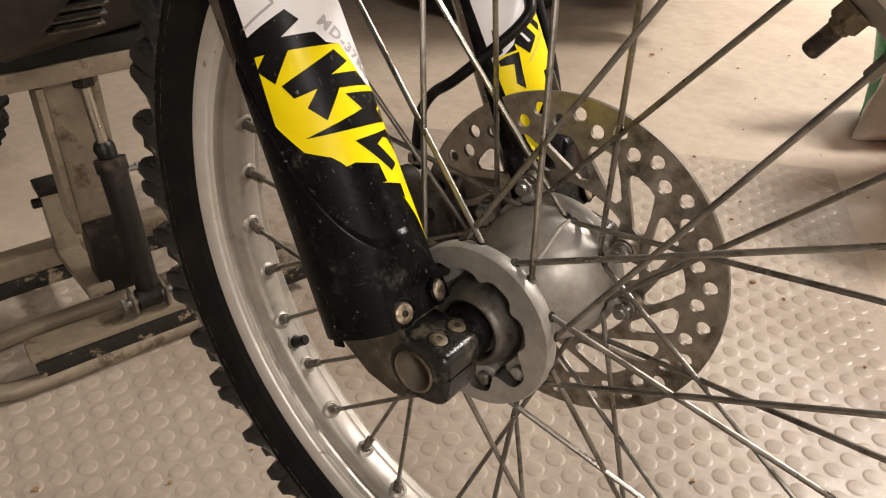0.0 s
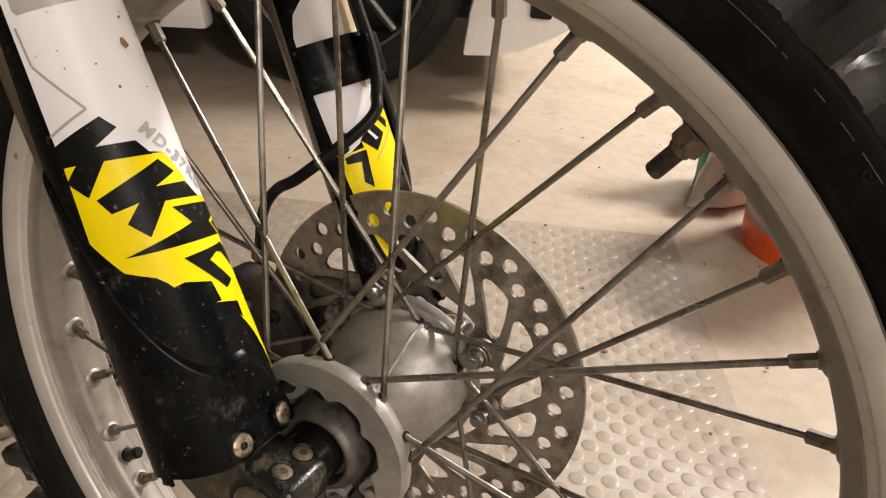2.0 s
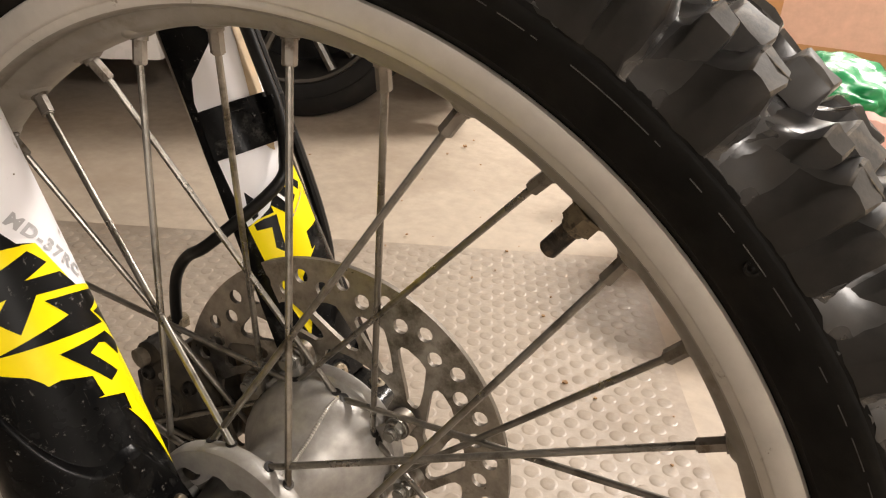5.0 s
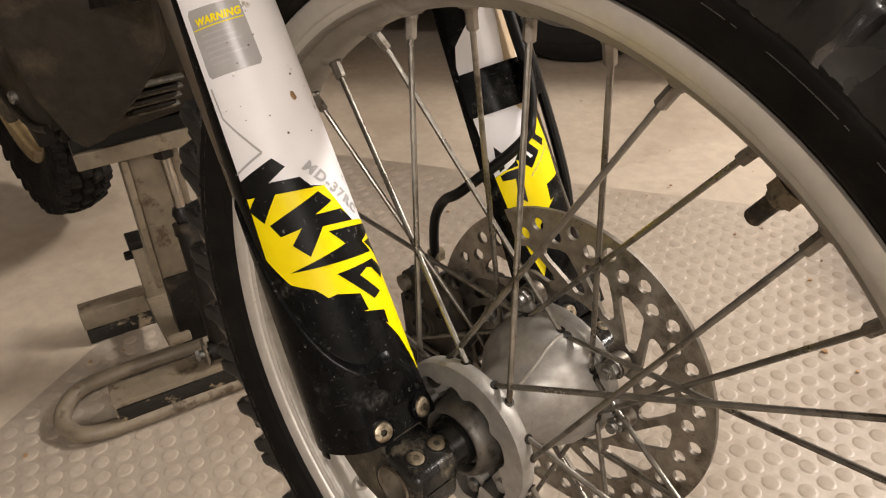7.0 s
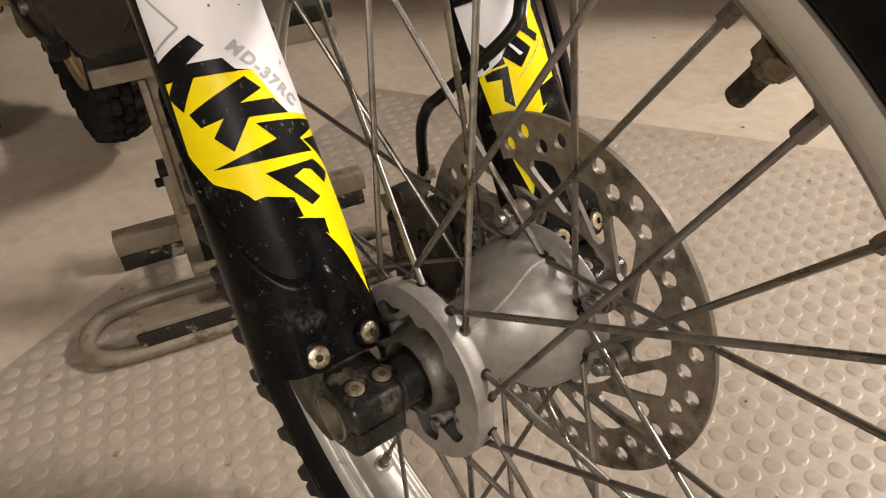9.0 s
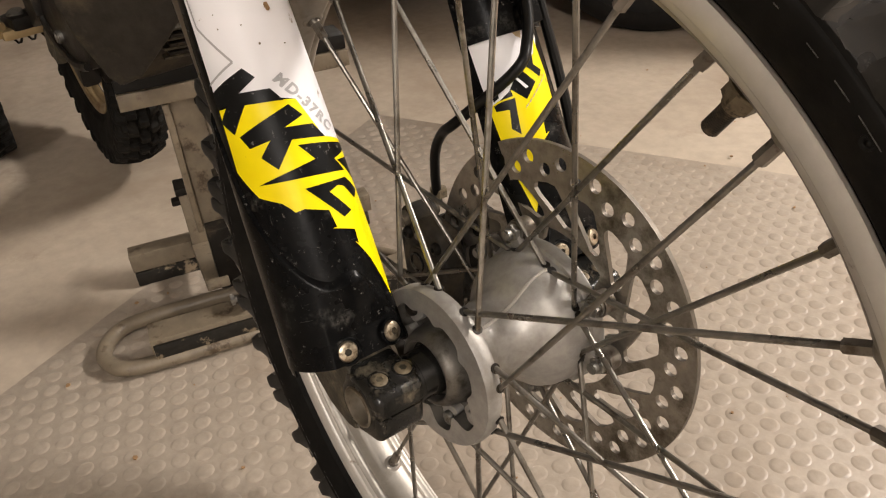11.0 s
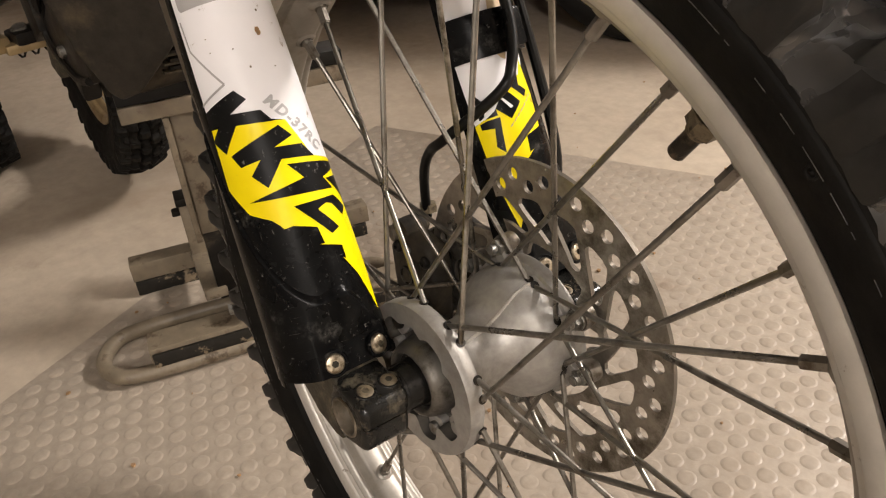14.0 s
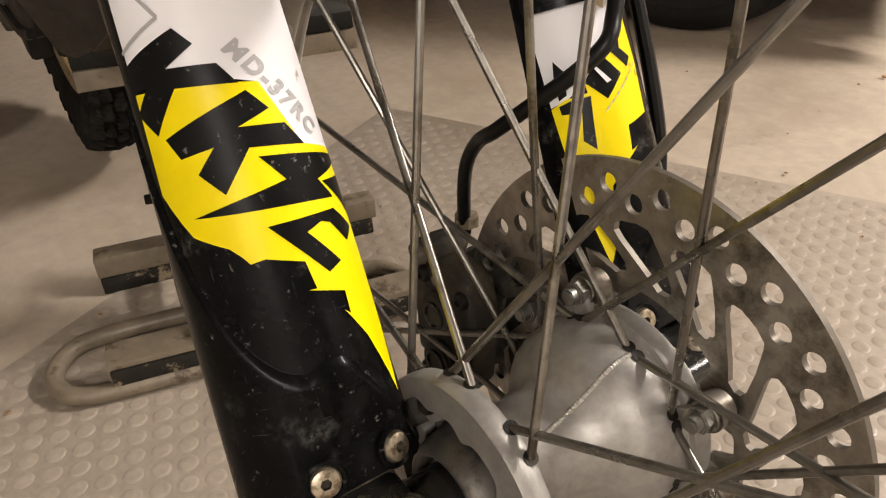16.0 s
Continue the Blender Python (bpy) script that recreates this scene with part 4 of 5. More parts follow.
# ---- brake caliper, hose and cables on the far leg ----
def caliper():
    flat = Matrix(((1, 0, 0, 0), (0, 0, -1, 0), (0, 1, 0, 0), (0, 0, 0, 1)))
    shape = [(-0.128, 0.010), (-0.110, 0.026), (-0.086, 0.022), (-0.078, -0.002), (-0.080, -0.040), (-0.092, -0.058), (-0.112, -0.054), (-0.126, -0.034), (-0.130, -0.012)]
    body = part("brake_caliper", prism(shape, 0.020, Matrix.Translation((0, 0.038, 0)) @ flat, 0.005, segments=3), MUD_PLASTIC, bike, "grimy black brake caliper over the disc")
    part("caliper_half", prism([(x * 0.985 - 0.001, z) for x, z in shape], 0.026, Matrix.Translation((0, 0.073, 0)) @ flat, 0.004), MUD_PLASTIC, body)
    part("caliper_bridge", box(0.016, 0.052, 0.050, 0.003, pose(-0.1215, 0.055, -0.015, 0, -8, 0)), GREASY_BLACK, body)
    for u, v, r in ((-0.104, -0.004, 0.0125), (-0.102, -0.034, 0.0125)):
        part("piston_boss", pin(r, 0.006, aim((u, 0.029, v), (0, -1, 0)), 28, 0.0015), MUD_PLASTIC, body)
        part("piston_cup", revolve([(r * 0.62, 0.0), (r * 0.60, -0.0014), (r * 0.50, -0.0014), (r * 0.48, 0.0004)], 24), DIRTY_BLACK, body, m=Matrix.Translation((u, 0.023, v)))
    for u, v in ((-0.120, 0.012), (-0.114, -0.046), (-0.088, 0.012)):
        part("caliper_bolt", socket_bolt(None, 0.0048, 0.004, aim((u, 0.0285, v), (0, -1, 0))), [GREASY_BLACK, GREASY_BLACK], body)
    part("guide_pin", pin(0.0062, 0.030, aim((-0.127, 0.026, 0.020), (0.2, 1, 0.1)), 18, 0.0015), DIRTY_CAST, body)
    part("pin_boot", pin(0.0085, 0.012, aim((-0.126, 0.040, 0.021), (0.2, 1, 0.1)), 18, 0.003), BLACK_RUBBER, body)
    part("bracket", prism([(-0.095, 0.030), (-0.070, 0.034), (-0.020, 0.020), (-0.010, -0.012), (-0.040, -0.032), (-0.085, -0.044)], 0.008, Matrix.Translation((0, 0.068, 0)) @ flat, 0.002), DIRTY_CAST, body)
    part("pad_pin", tube([(-0.108, 0.026, 0.014), (-0.108, 0.088, 0.014)], 0.0030, 10), ZINC, body)
    part("banjo_bolt", pin(0.0068, 0.007, aim((-0.1225, 0.058, 0.030), (-0.1, 0.05, 1)), 6, 0.0008), MUDDY_BOLT, body)
    part("slider_boss", pin(0.0100, 0.020, aim((-0.121, 0.030, 0.022), (0, 1, 0)), 22, 0.002), MUD_PLASTIC, body)
    part("lower_boss", pin(0.0090, 0.018, aim((-0.100, 0.024, -0.055), (0, 1, 0)), 22, 0.002), MUD_PLASTIC, body)
    part("bleed_nipple", pin(0.003, 0.016, aim((-0.095, 0.068, 0.026), (-0.2, 0.1, 1)), 12, 0.0008), DIRTY_CAST, body)


caliper()
leg_at = lambda s, a, r: far_m @ Vector((r * math.cos(radians(a)), r * math.sin(radians(a)), s))
hose = [leg_at(0.36, 14, 0.034), leg_at(0.25, 12, 0.034), leg_at(0.18, 9, 0.0355), leg_at(0.142, 5, 0.0375), leg_at(0.118, -8, 0.0385), leg_at(0.1035, -27, 0.0385), (-0.080, 0.0420, 0.105), (-0.1015, 0.0465, 0.089), (-0.1140, 0.0500, 0.072), (-0.1195, 0.0530, 0.052), (-0.1225, 0.0570, 0.026)]
part("brake_hose", tube(curve_points(hose, 10), 0.0036, 12), BLACK_RUBBER, bike, "black rubber brake hose looping to the caliper")
part("sensor_cable", tube(curve_points([leg_at(0.36, 62, 0.037), leg_at(0.20, 62, 0.037), leg_at(0.10, 64, 0.038), leg_at(0.05, 74, 0.037), leg_at(0.02, 95, 0.034)], 8), 0.0036, 10), BLACK_RUBBER, bike)


def hose_clamp():
    bm = bmesh.new()
    n, rows = 40, [(0.1265, 0.0010), (0.1265, 0.0030), (0.1545, 0.0030), (0.1545, 0.0010)]
    ring = [[bm.verts.new(on_leg(s, a, lift, -1)) for s, lift in rows] for a in [-80 + 150 * i / n for i in range(n + 1)]]
    for p, q in zip(ring, ring[1:]):
        for j in range(4):
            bm.faces.new((p[j], p[(j + 1) % 4], q[(j + 1) % 4], q[j]))
    bm.faces.new(ring[0]), bm.faces.new(ring[-1][::-1])
    band = part("hose_clamp", bm, BLACK_PLASTIC, bike, "glossy black hose clamp band round the fork guard", far_m)
    part("clamp_block", box(0.012, 0.012, 0.024, 0.002, aim(far_m.inverted() @ leg_at(0.140, 10, 0.034), (0, 0, 1))), BLACK_PLASTIC, band)


hose_clamp()
part("tan_strip", leg_sheet([(0.124, 10), (0.131, 19), (0.155, 9), (0.200, -8), (0.290, -20), (0.290, -32), (0.190, -32), (0.150, -14), (0.122, 4)], 0.0006, -1), TAN_FILM, far_guard, "dirty tan protective film strip")
part("white_bar", leg_sheet([(0.1009, 27.1), (0.1005, 23.9), (0.0926, 12.3), (0.0919, 16.4)], 0.0010, -1), WHITE_FILM, far_guard)
for k in range(7):
    f, g = k / 7, (k + 0.7) / 7
    at = lambda q, w: (0.0800 + 0.0171 * q + w, 23.2 - 40.6 * q - w * 1200)
    part("text_bar", leg_sheet([at(f, 0.0), at(f, 0.0016), at(g, 0.0016), at(g, 0.0)], 0.0010, -1), GREY_FILM, far_guard)
part("torn_tab", prism([(-0.0042, 0.0030), (0.0040, 0.0026), (0.0030, -0.0006), (0.0036, -0.0030), (0.0008, -0.0022), (-0.0012, -0.0042), (-0.0022, -0.0012), (-0.0048, -0.0006)], 0.0012, aim(on_leg(-0.0180, -97, -0.0010, 1), on_leg(0, -97, 0, 1), (0, 1, 0)), 0.0002), BLACK_PLASTIC, near_guard, "frayed plastic at the corner")
# dried mud specks on the near guard
speck = finish("mud_speck", pin(0.0011, 0.0006, None, 7, 0.0), MUDDY_BOLT)
rng = random.Random(4)
for _ in range(15):
    s, a = rng.uniform(0.145, 0.26), rng.uniform(-60, 60)
    p = on_leg(s, a, 0.0005, 1)
    k = rng.uniform(0.2, 0.55)
    part("mud_speck", speck, None, near_guard, m=aim(p, (p.x, p.y, 0)) @ Matrix.Diagonal((k, k * rng.uniform(0.6, 1.4), 0.7, 1)))
part("mud_crumb", prism([(-0.0028, -0.0008), (-0.0005, -0.0012), (0.0030, -0.0004), (0.0024, 0.0010), (-0.0022, 0.0009)], 0.0014, aim(on_leg(0.170, 8, 0.0008, 1), on_leg(0, 8, 0, 1) - Vector((0, 0, -0.02)))), CRUD, near_guard)


# ---- the rest of the motorcycle, seen behind the front wheel (world axes) ----
def bike_rear():
    side = Matrix(((1, 0, 0, 0), (0, 0, -1, 0), (0, 1, 0, 0), (0, 0, 0, 1)))
    heading = pose(0, 0, 0, 0, 0, -5.0)
    wheel_at = WI @ Matrix.Translation((-1.172, 0.106, 0.352)) @ heading
    knobby_tyre(bike, m=wheel_at, label="dusty knobby rear tyre", wide=1.04, periods=21, dull=True, tall=2.0)
    rim = part("rear_rim", revolve(rim_profile(0.88), 96, closed=True), GOLD_ALLOY, bike, "dirty gold rear rim", wheel_at)
    part("rear_hub", revolve([(0.03, -0.06), (0.045, -0.05), (0.03, -0.03), (0.03, 0.03), (0.045, 0.05), (0.03, 0.06)], 32), CAST, rim)
    for k in range(36):
        a = 10 * k
        part("rear_spoke", tube([polar(0.042, a + (45 if k % 4 < 2 else -45), -0.045 if k % 2 else 0.045), polar(0.209, a, -0.004 if k % 2 else 0.004)], 0.0017, 6), SPOKE, rim)
    belly = [(-0.560, 0.3495), (-0.470, 0.470), (-0.440, 0.66), (-0.90, 0.66), (-0.93, 0.46), (-0.82, 0.3495)]
    skid = part("skid_plate", prism(belly, 0.17, WI @ Matrix.Translation((0, 0.075, 0)) @ side, 0.014, segments=3), MUD_PLASTIC, bike, "muddy black plastic belly guard with slots")
    for i in range(3):
        z = 0.381 + 0.0105 * i
        part("slot", box(0.010, 0.050, 0.0052, 0.002, WI @ pose(-0.5275 + 0.0069 * i, 0.050, z, -6, 33, 0)), GREASY_BLACK, skid)
    for i in range(4):
        z = 0.375 + 0.0115 * i
        part("rib", box(0.007, 0.062, 0.0040, 0.0015, WI @ pose(-0.5300 + 0.0076 * i, 0.050, z, -6, 33, 0)), MUDDY_BLACK, skid)
    part("bolt_boss", revolve([(0.0085, 0.0), (0.0085, 0.006), (0.0125, 0.006), (0.0160, 0.0)], 24), MUD_PLASTIC, skid, m=WI @ aim((-0.470, 0.014, 0.478), (0.83, -0.15, -0.3)) @ Matrix.Rotation(radians(90), 4, "X"))
    part("side_cover", prism([(-0.600, 0.341), (-0.535, 0.43), (-0.500, 0.53), (-0.52, 0.66), (-0.68, 0.66), (-0.64, 0.46)], 0.03, WI @ Matrix.Translation((0, -0.015, 0)) @ side, 0.008), GREASY_BLACK, skid)
    keel = [(0.0, 0.0), (0.022, 0.008), (0.066, 0.052), (0.100, 0.092), (0.108, 0.17), (-0.040, 0.17), (-0.026, 0.058), (-0.010, 0.010)]
    part("keel_plate", prism(keel, 0.020, WI @ aim((-0.512, -0.030, 0.3695), (0.75, -0.62, -0.2), (0.62, 0.75, 0)), 0.006, segments=3), MUD_PLASTIC, skid, "pointed muddy keel of the belly guard")
    part("keel_slot", box(0.010, 0.006, 0.040, 0.002, WI @ aim((-0.478, -0.008, 0.455), (0.0, -0.2, 1), (0.62, 0.75, 0))), GREASY_BLACK, skid)
    part("battery_case", box(0.16, 0.20, 0.14, 0.012, WI @ pose(-0.44, 0.075, 0.60, 0, -12, 0)), GREASY_BLACK, bike)
    for i in range(11):
        part("cooling_fin", box(0.150, 0.005, 0.03, 0.001, WI @ pose(-0.405, -0.012 + 0.015 * i, 0.530, 0, -12, 0)), GREASY_BLACK, bike)
    part("case_bolt", socket_bolt(None, 0.007, 0.005, WI @ aim((-0.468, 0.014, 0.478), (0.83, -0.15, -0.3))), [BRASSY, GREASY_BLACK], bike)
    for y in (-0.03, 0.18):
        part("frame_tube", tube([WI @ Vector(p) for p in curve_points([(-0.36, y, 0.78), (-0.43, y, 0.60), (-0.52, y, 0.50), (-0.66, y, 0.46), (-0.80, y, 0.46)], 6)], 0.014, 12), GREASY_BLACK, bike)
        part("swingarm", tube([WI @ Vector(p) for p in ((-0.80, y * 0.9, 0.46), (-1.00, y * 1.05, 0.40), (-1.18, y * 1.1 + 0.005, 0.355))], [0.020, 0.018, 0.015], 10), GREASY_BLACK, bike)
    # two arms of the frame beside the belly guard, with the chain run between them
    part("frame_arm", prism([(-0.600, 0.345), (-0.585, 0.40), (-0.60, 0.50), (-0.66, 0.62), (-0.70, 0.62), (-0.645, 0.48), (-0.630, 0.38)], 0.022, WI @ Matrix.Translation((0, -0.040, 0)) @ side, 0.005), GREASY_BLACK, bike)
    part("chain_slider", prism([(-0.70, 0.395), (-0.66, 0.415), (-0.70, 0.62), (-0.745, 0.62)], 0.016, WI @ Matrix.Translation((0, -0.052, 0)) @ side, 0.003), GREASY_BLACK, bike)
    bracket = [(-0.629, 0.450), (-0.551, 0.464), (-0.566, 0.436), (-0.524, 0.436), (-0.513, 0.413), (-0.540, 0.381), (-0.583, 0.373), (-0.629, 0.384), (-0.690, 0.390), (-0.674, 0.419)]
    plate = part("peg_hanger", prism(bracket, 0.012, WI @ Matrix.Translation((0, -0.046, 0)) @ side, 0.004), GREASY_BLACK, bike, "greasy black bracket behind the belly guard")
    part("hanger_edge", tube([WI @ p for p in curve_points([(-0.660, -0.053, 0.460), (-0.668, -0.053, 0.420), (-0.640, -0.053, 0.392), (-0.585, -0.053, 0.378), (-0.538, -0.053, 0.386)], 5)], 0.0045, 8), GREASY_BLACK, plate)
    part("hanger_bolt", pin(0.0070, 0.006, WI @ aim((-0.611, -0.052, 0.402), (0, -1, 0)), 20, 0.0015), ZINC, plate)
    part("hanger_foot", box(0.030, 0.014, 0.036, 0.005, WI @ pose(-0.683, -0.046, 0.376, 0, 20, 0)), MUDDY_BLACK, plate)
    part("sprocket", pin(0.045, 0.006, WI @ aim((-0.72, -0.030, 0.430), (0, -1, 0)), 28, 0.001), GREASY_BLACK, bike)
    part("sprocket_nut", pin(0.010, 0.010, WI @ aim((-0.71, -0.036, 0.415), (0, -1, 0)), 6, 0.001), ZINC, bike)
    # plain upper body and seat, out of view, added to shade the floor
    part("main_body", prism([(-0.24, 0.74), (-0.36, 0.60), (-0.90, 0.58), (-1.02, 0.78), (-0.40, 0.98), (-0.26, 0.96)], 0.20, WI @ Matrix.Translation((0, 0.06, 0)) @ side, 0.03), GREASY_BLACK, bike)
    part("seat", prism([(-0.42, 0.97), (-0.45, 1.03), (-1.20, 1.02), (-1.28, 0.96), (-1.00, 0.90)], 0.17, WI @ Matrix.Translation((0, 0.07, 0)) @ side, 0.025), BLACK_RUBBER, bike)
    peg = part("footpeg", box(0.034, 0.085, 0.018, 0.004, WI @ pose(-0.74, -0.125, 0.393, 0, 0, 6)), GOLD_ALLOY, bike, "gold alloy footpeg with silver teeth")
    for i in range(4):
        for x in (-0.013, 0.013):
            part("peg_tooth", pin(0.0034, 0.012, WI @ pose(-0.74 + x, -0.155 + 0.02 * i, 0.400), 8, 0, None, 0.0012), ZINC, peg)
    part("peg_arm", prism([(-0.030, -0.017), (0.020, -0.014), (0.052, -0.008), (0.052, 0.008), (0.020, 0.016), (-0.030, 0.017)], 0.012, WI @ pose(-0.735, -0.060, 0.388, 0, 0, 90), 0.004), GOLD_ALLOY, peg)
    part("peg_bracket", box(0.040, 0.050, 0.016, 0.006, WI @ pose(-0.738, -0.055, 0.398, 0, 0, 8)), GREASY_BLACK, bike)
    part("pivot_bolt", pin(0.0095, 0.005, WI @ aim((-0.736, -0.066, 0.405), (0.2, -0.2, 1)), 24, 0.001), ZINC, bike, "bright steel pivot bolt")
    part("peg_spring", tube([WI @ Vector((-0.735 + 0.008 * math.cos(q * 0.9), -0.085 + 0.0022 * q, 0.382 + 0.008 * math.sin(q * 0.9))) for q in range(24)], 0.0014, 5), GREASY_BLACK, bike)
    part("heel_plate", prism([(-0.70, 0.40), (-0.745, 0.40), (-0.760, 0.50), (-0.730, 0.56), (-0.700, 0.50)], 0.006, WI @ Matrix.Translation((0, -0.045, 0)) @ side, 0.002), MUD_PLASTIC, bike)
    part("drive_chain", tube([WI @ Vector(p) for p in curve_points([(-0.84, -0.04, 0.47), (-1.0, -0.045, 0.42), (-1.17, -0.045, 0.385)], 4)], 0.007, 6), GREASY_BLACK, bike)


bike_rear()

# ---- lift stand ----
STAND = Matrix.Translation((-0.60, 0.07, 0))


def lift_stand():
    stand = thing("bike_lift_stand", "cream painted steel bike lift stand with chipped edges", "lift stand", STAND)
    inv = STAND.inverted()
    e = Vector((0.284, 0.959, 0)).normalized()
    turn = math.degrees(math.atan2(e.y, e.x)) - 90

    def bar(name, mid, size, z, mat=CREAM_PAINT, bevel=0.002, label="", rx=0, ry=0):
        return part(name, box(*size, bevel, inv @ pose(mid[0], mid[1], z, rx, ry, turn)), mat, stand, label)

    loop = [(-0.538, -0.119), (-0.511, -0.040), (-0.491, 0.030), (-0.475, 0.090), (-0.456, 0.180), (-0.462, 0.230), (-0.500, 0.258), (-0.543, 0.245), (-0.562, 0.195),
            (-0.590, 0.100), (-0.601, 0.050), (-0.616, 0.000), (-0.634, -0.072), (-0.629, -0.112), (-0.598, -0.136), (-0.562, -0.138)]
    side = Vector((0.959, -0.284, 0))
    bend = []
    for x, y in loop:
        p = Vector((x, y, 0)) - Vector((-0.545, 0.055, 0))
        p = Vector((x, y, 0)) - side * (0.0070 * max(-0.25, min(1.0, p.dot(side) / 0.030))) + e * (0.0060 if p.dot(e) < -0.16 else 0)
        bend.append((0.256 + (p.x - 0.256) * 1.0150, -0.2 + (p.y + 0.2) * 1.0150, 0.0129))
    part("foot_loop", tube([inv @ p for p in curve_points(bend, 5, True)], 0.0103, 14, loop=True), CREAM_PAINT, stand, "bent cream tube foot with rust chips")
    bar("base_plate", (-0.513, 0.085), (0.040, 0.345, 0.022), 0.036)
    bar("plate_edge", (-0.4925, 0.079), (0.005, 0.340, 0.020), 0.030, CHIPPED_BLACK, 0.001)
    bar("side_bar", (-0.708, 0.140), (0.030, 0.360, 0.028), 0.038)
    bar("bar_pad", (-0.706, 0.137), (0.030, 0.352, 0.022), 0.0125, CHIPPED_BLACK)
    part("cross_link", box(0.150, 0.030, 0.012, 0.002, inv @ pose(-0.655, 0.045, 0.050, 0, -4, -14)), CREAM_PAINT, stand)
    part("post", box(0.028, 0.028, 0.105, 0.002, inv @ pose(-0.717, 0.062, 0.085, 0, 0, turn)), CREAM_PAINT, stand)
    part("post_cap", box(0.034, 0.034, 0.012, 0.002, inv @ pose(-0.717, 0.062, 0.138, 0, 0, turn)), GREASY_BLACK, stand)
    part("post_bolt", pin(0.007, 0.012, inv @ aim((-0.721, 0.0495, 0.118), (-0.3, -0.95, 0)), 6, 0.001), GREASY_BLACK, stand)
    part("column", box(0.036, 0.058, 0.184, 0.003, inv @ pose(-0.610, 0.066, 0.222, 0, 4, turn)), CREAM_PAINT, stand)
    part("column_socket", box(0.040, 0.052, 0.094, 0.003, inv @ pose(-0.600, 0.062, 0.088, 0, 4, turn)), GREASY_BLACK, stand)
    part("column_rib", box(0.046, 0.008, 0.180, 0.002, inv @ pose(-0.616, 0.034, 0.218, 0, 4, turn)), CREAM_PAINT, stand)
    damper = part("damper", tube([inv @ Vector(p) for p in ((-0.522, 0.0525, 0.069), (-0.5232, 0.053, 0.073), (-0.560, 0.0666, 0.201), (-0.564, 0.068, 0.215))], [0.0105, 0.0132, 0.0152, 0.0152], 22), GREASY_BLACK, stand, "black hydraulic damper body")
    part("damper_collar", tube([inv @ Vector(p) for p in ((-0.561, 0.067, 0.205), (-0.565, 0.0683, 0.219))], 0.0172, 22), GREASY_BLACK, damper)
    part("bleed_screw", tube([inv @ (Vector((-0.560, 0.0668, 0.203)) + e * q) for q in (0.012, 0.024, 0.0241, 0.030)], [0.0034, 0.0034, 0.0052, 0.0048], 10), ZINC, damper)
    part("damper_boot", tube([inv @ Vector(p) for p in ((-0.564, 0.068, 0.217), (-0.568, 0.067, 0.232), (-0.569, 0.0668, 0.238))], [0.010, 0.012, 0.009], 16), BLACK_RUBBER, damper)
    part("damper_rod", tube([inv @ Vector(p) for p in ((-0.568, 0.067, 0.235), (-0.580, 0.069, 0.306))], 0.0062, 14), CHROME, damper)
    foot = Vector((-0.519, 0.049, 0.060))
    for q in (-0.0185, 0.0185):
        cheek = prism([(-0.016, -0.014), (0.016, -0.014), (0.016, 0.004), (0.008, 0.014), (-0.008, 0.014), (-0.016, 0.004)], 0.0035, inv @ aim(foot + e * q, e, side), 0.0008)
        part("damper_bracket", cheek, DIRTY_CAST, stand)
    part("damper_eye", pin(0.0125, 0.026, inv @ aim(foot + e * -0.013 + Vector((0, 0, 0.003)), e), 22, 0.002), GREASY_BLACK, damper)
    part("bracket_pin", tube([inv @ (foot + e * q + Vector((0, 0, 0.003))) for q in (-0.026, 0.027)], 0.0048, 12), ZINC, stand)
    part("pin_head", pin(0.0080, 0.005, inv @ aim(foot + e * -0.026 + Vector((0, 0, 0.003)), -e), 6, 0.0008), ZINC, stand)
    bar("top_beam", (-0.578, 0.112), (0.046, 0.268, 0.020), 0.320)
    bar("beam_pad", (-0.580, 0.112), (0.046, 0.266, 0.0175), 0.3395, BLACK_RUBBER)
    part("beam_nut", pin(0.012, 0.012, inv @ aim((-0.580, 0.069, 0.311), (0, 0, -1)), 6, 0.001), GREASY_BLACK, stand)


lift_stand()


# ---- another bike's wheel behind ----
def spare_wheel():
    m = pose(-1.46, -0.085, 0.327, 0, 0, -6)
    w = thing("parked_wheel", "black knobby wheel of a second parked dirt bike", "wheel", m)
    knobby_tyre(w, wide=1.3, periods=21, dull=True)
    rim = part("rim", revolve(rim_profile(), 96, closed=True), GREASY_BLACK, w)
    part("hub", revolve([(0.03, -0.06), (0.045, -0.05), (0.03, -0.03), (0.03, 0.03), (0.045, 0.05), (0.03, 0.06)], 32), CAST, w)
    for k in range(36):
        a = 10 * k
        part("spoke", tube([polar(0.042, a + (45 if k % 4 < 2 else -45), -0.045 if k % 2 else 0.045), polar(0.238, a, -0.004 if k % 2 else 0.004)], 0.0017, 6), SPOKE, rim)


spare_wheel()


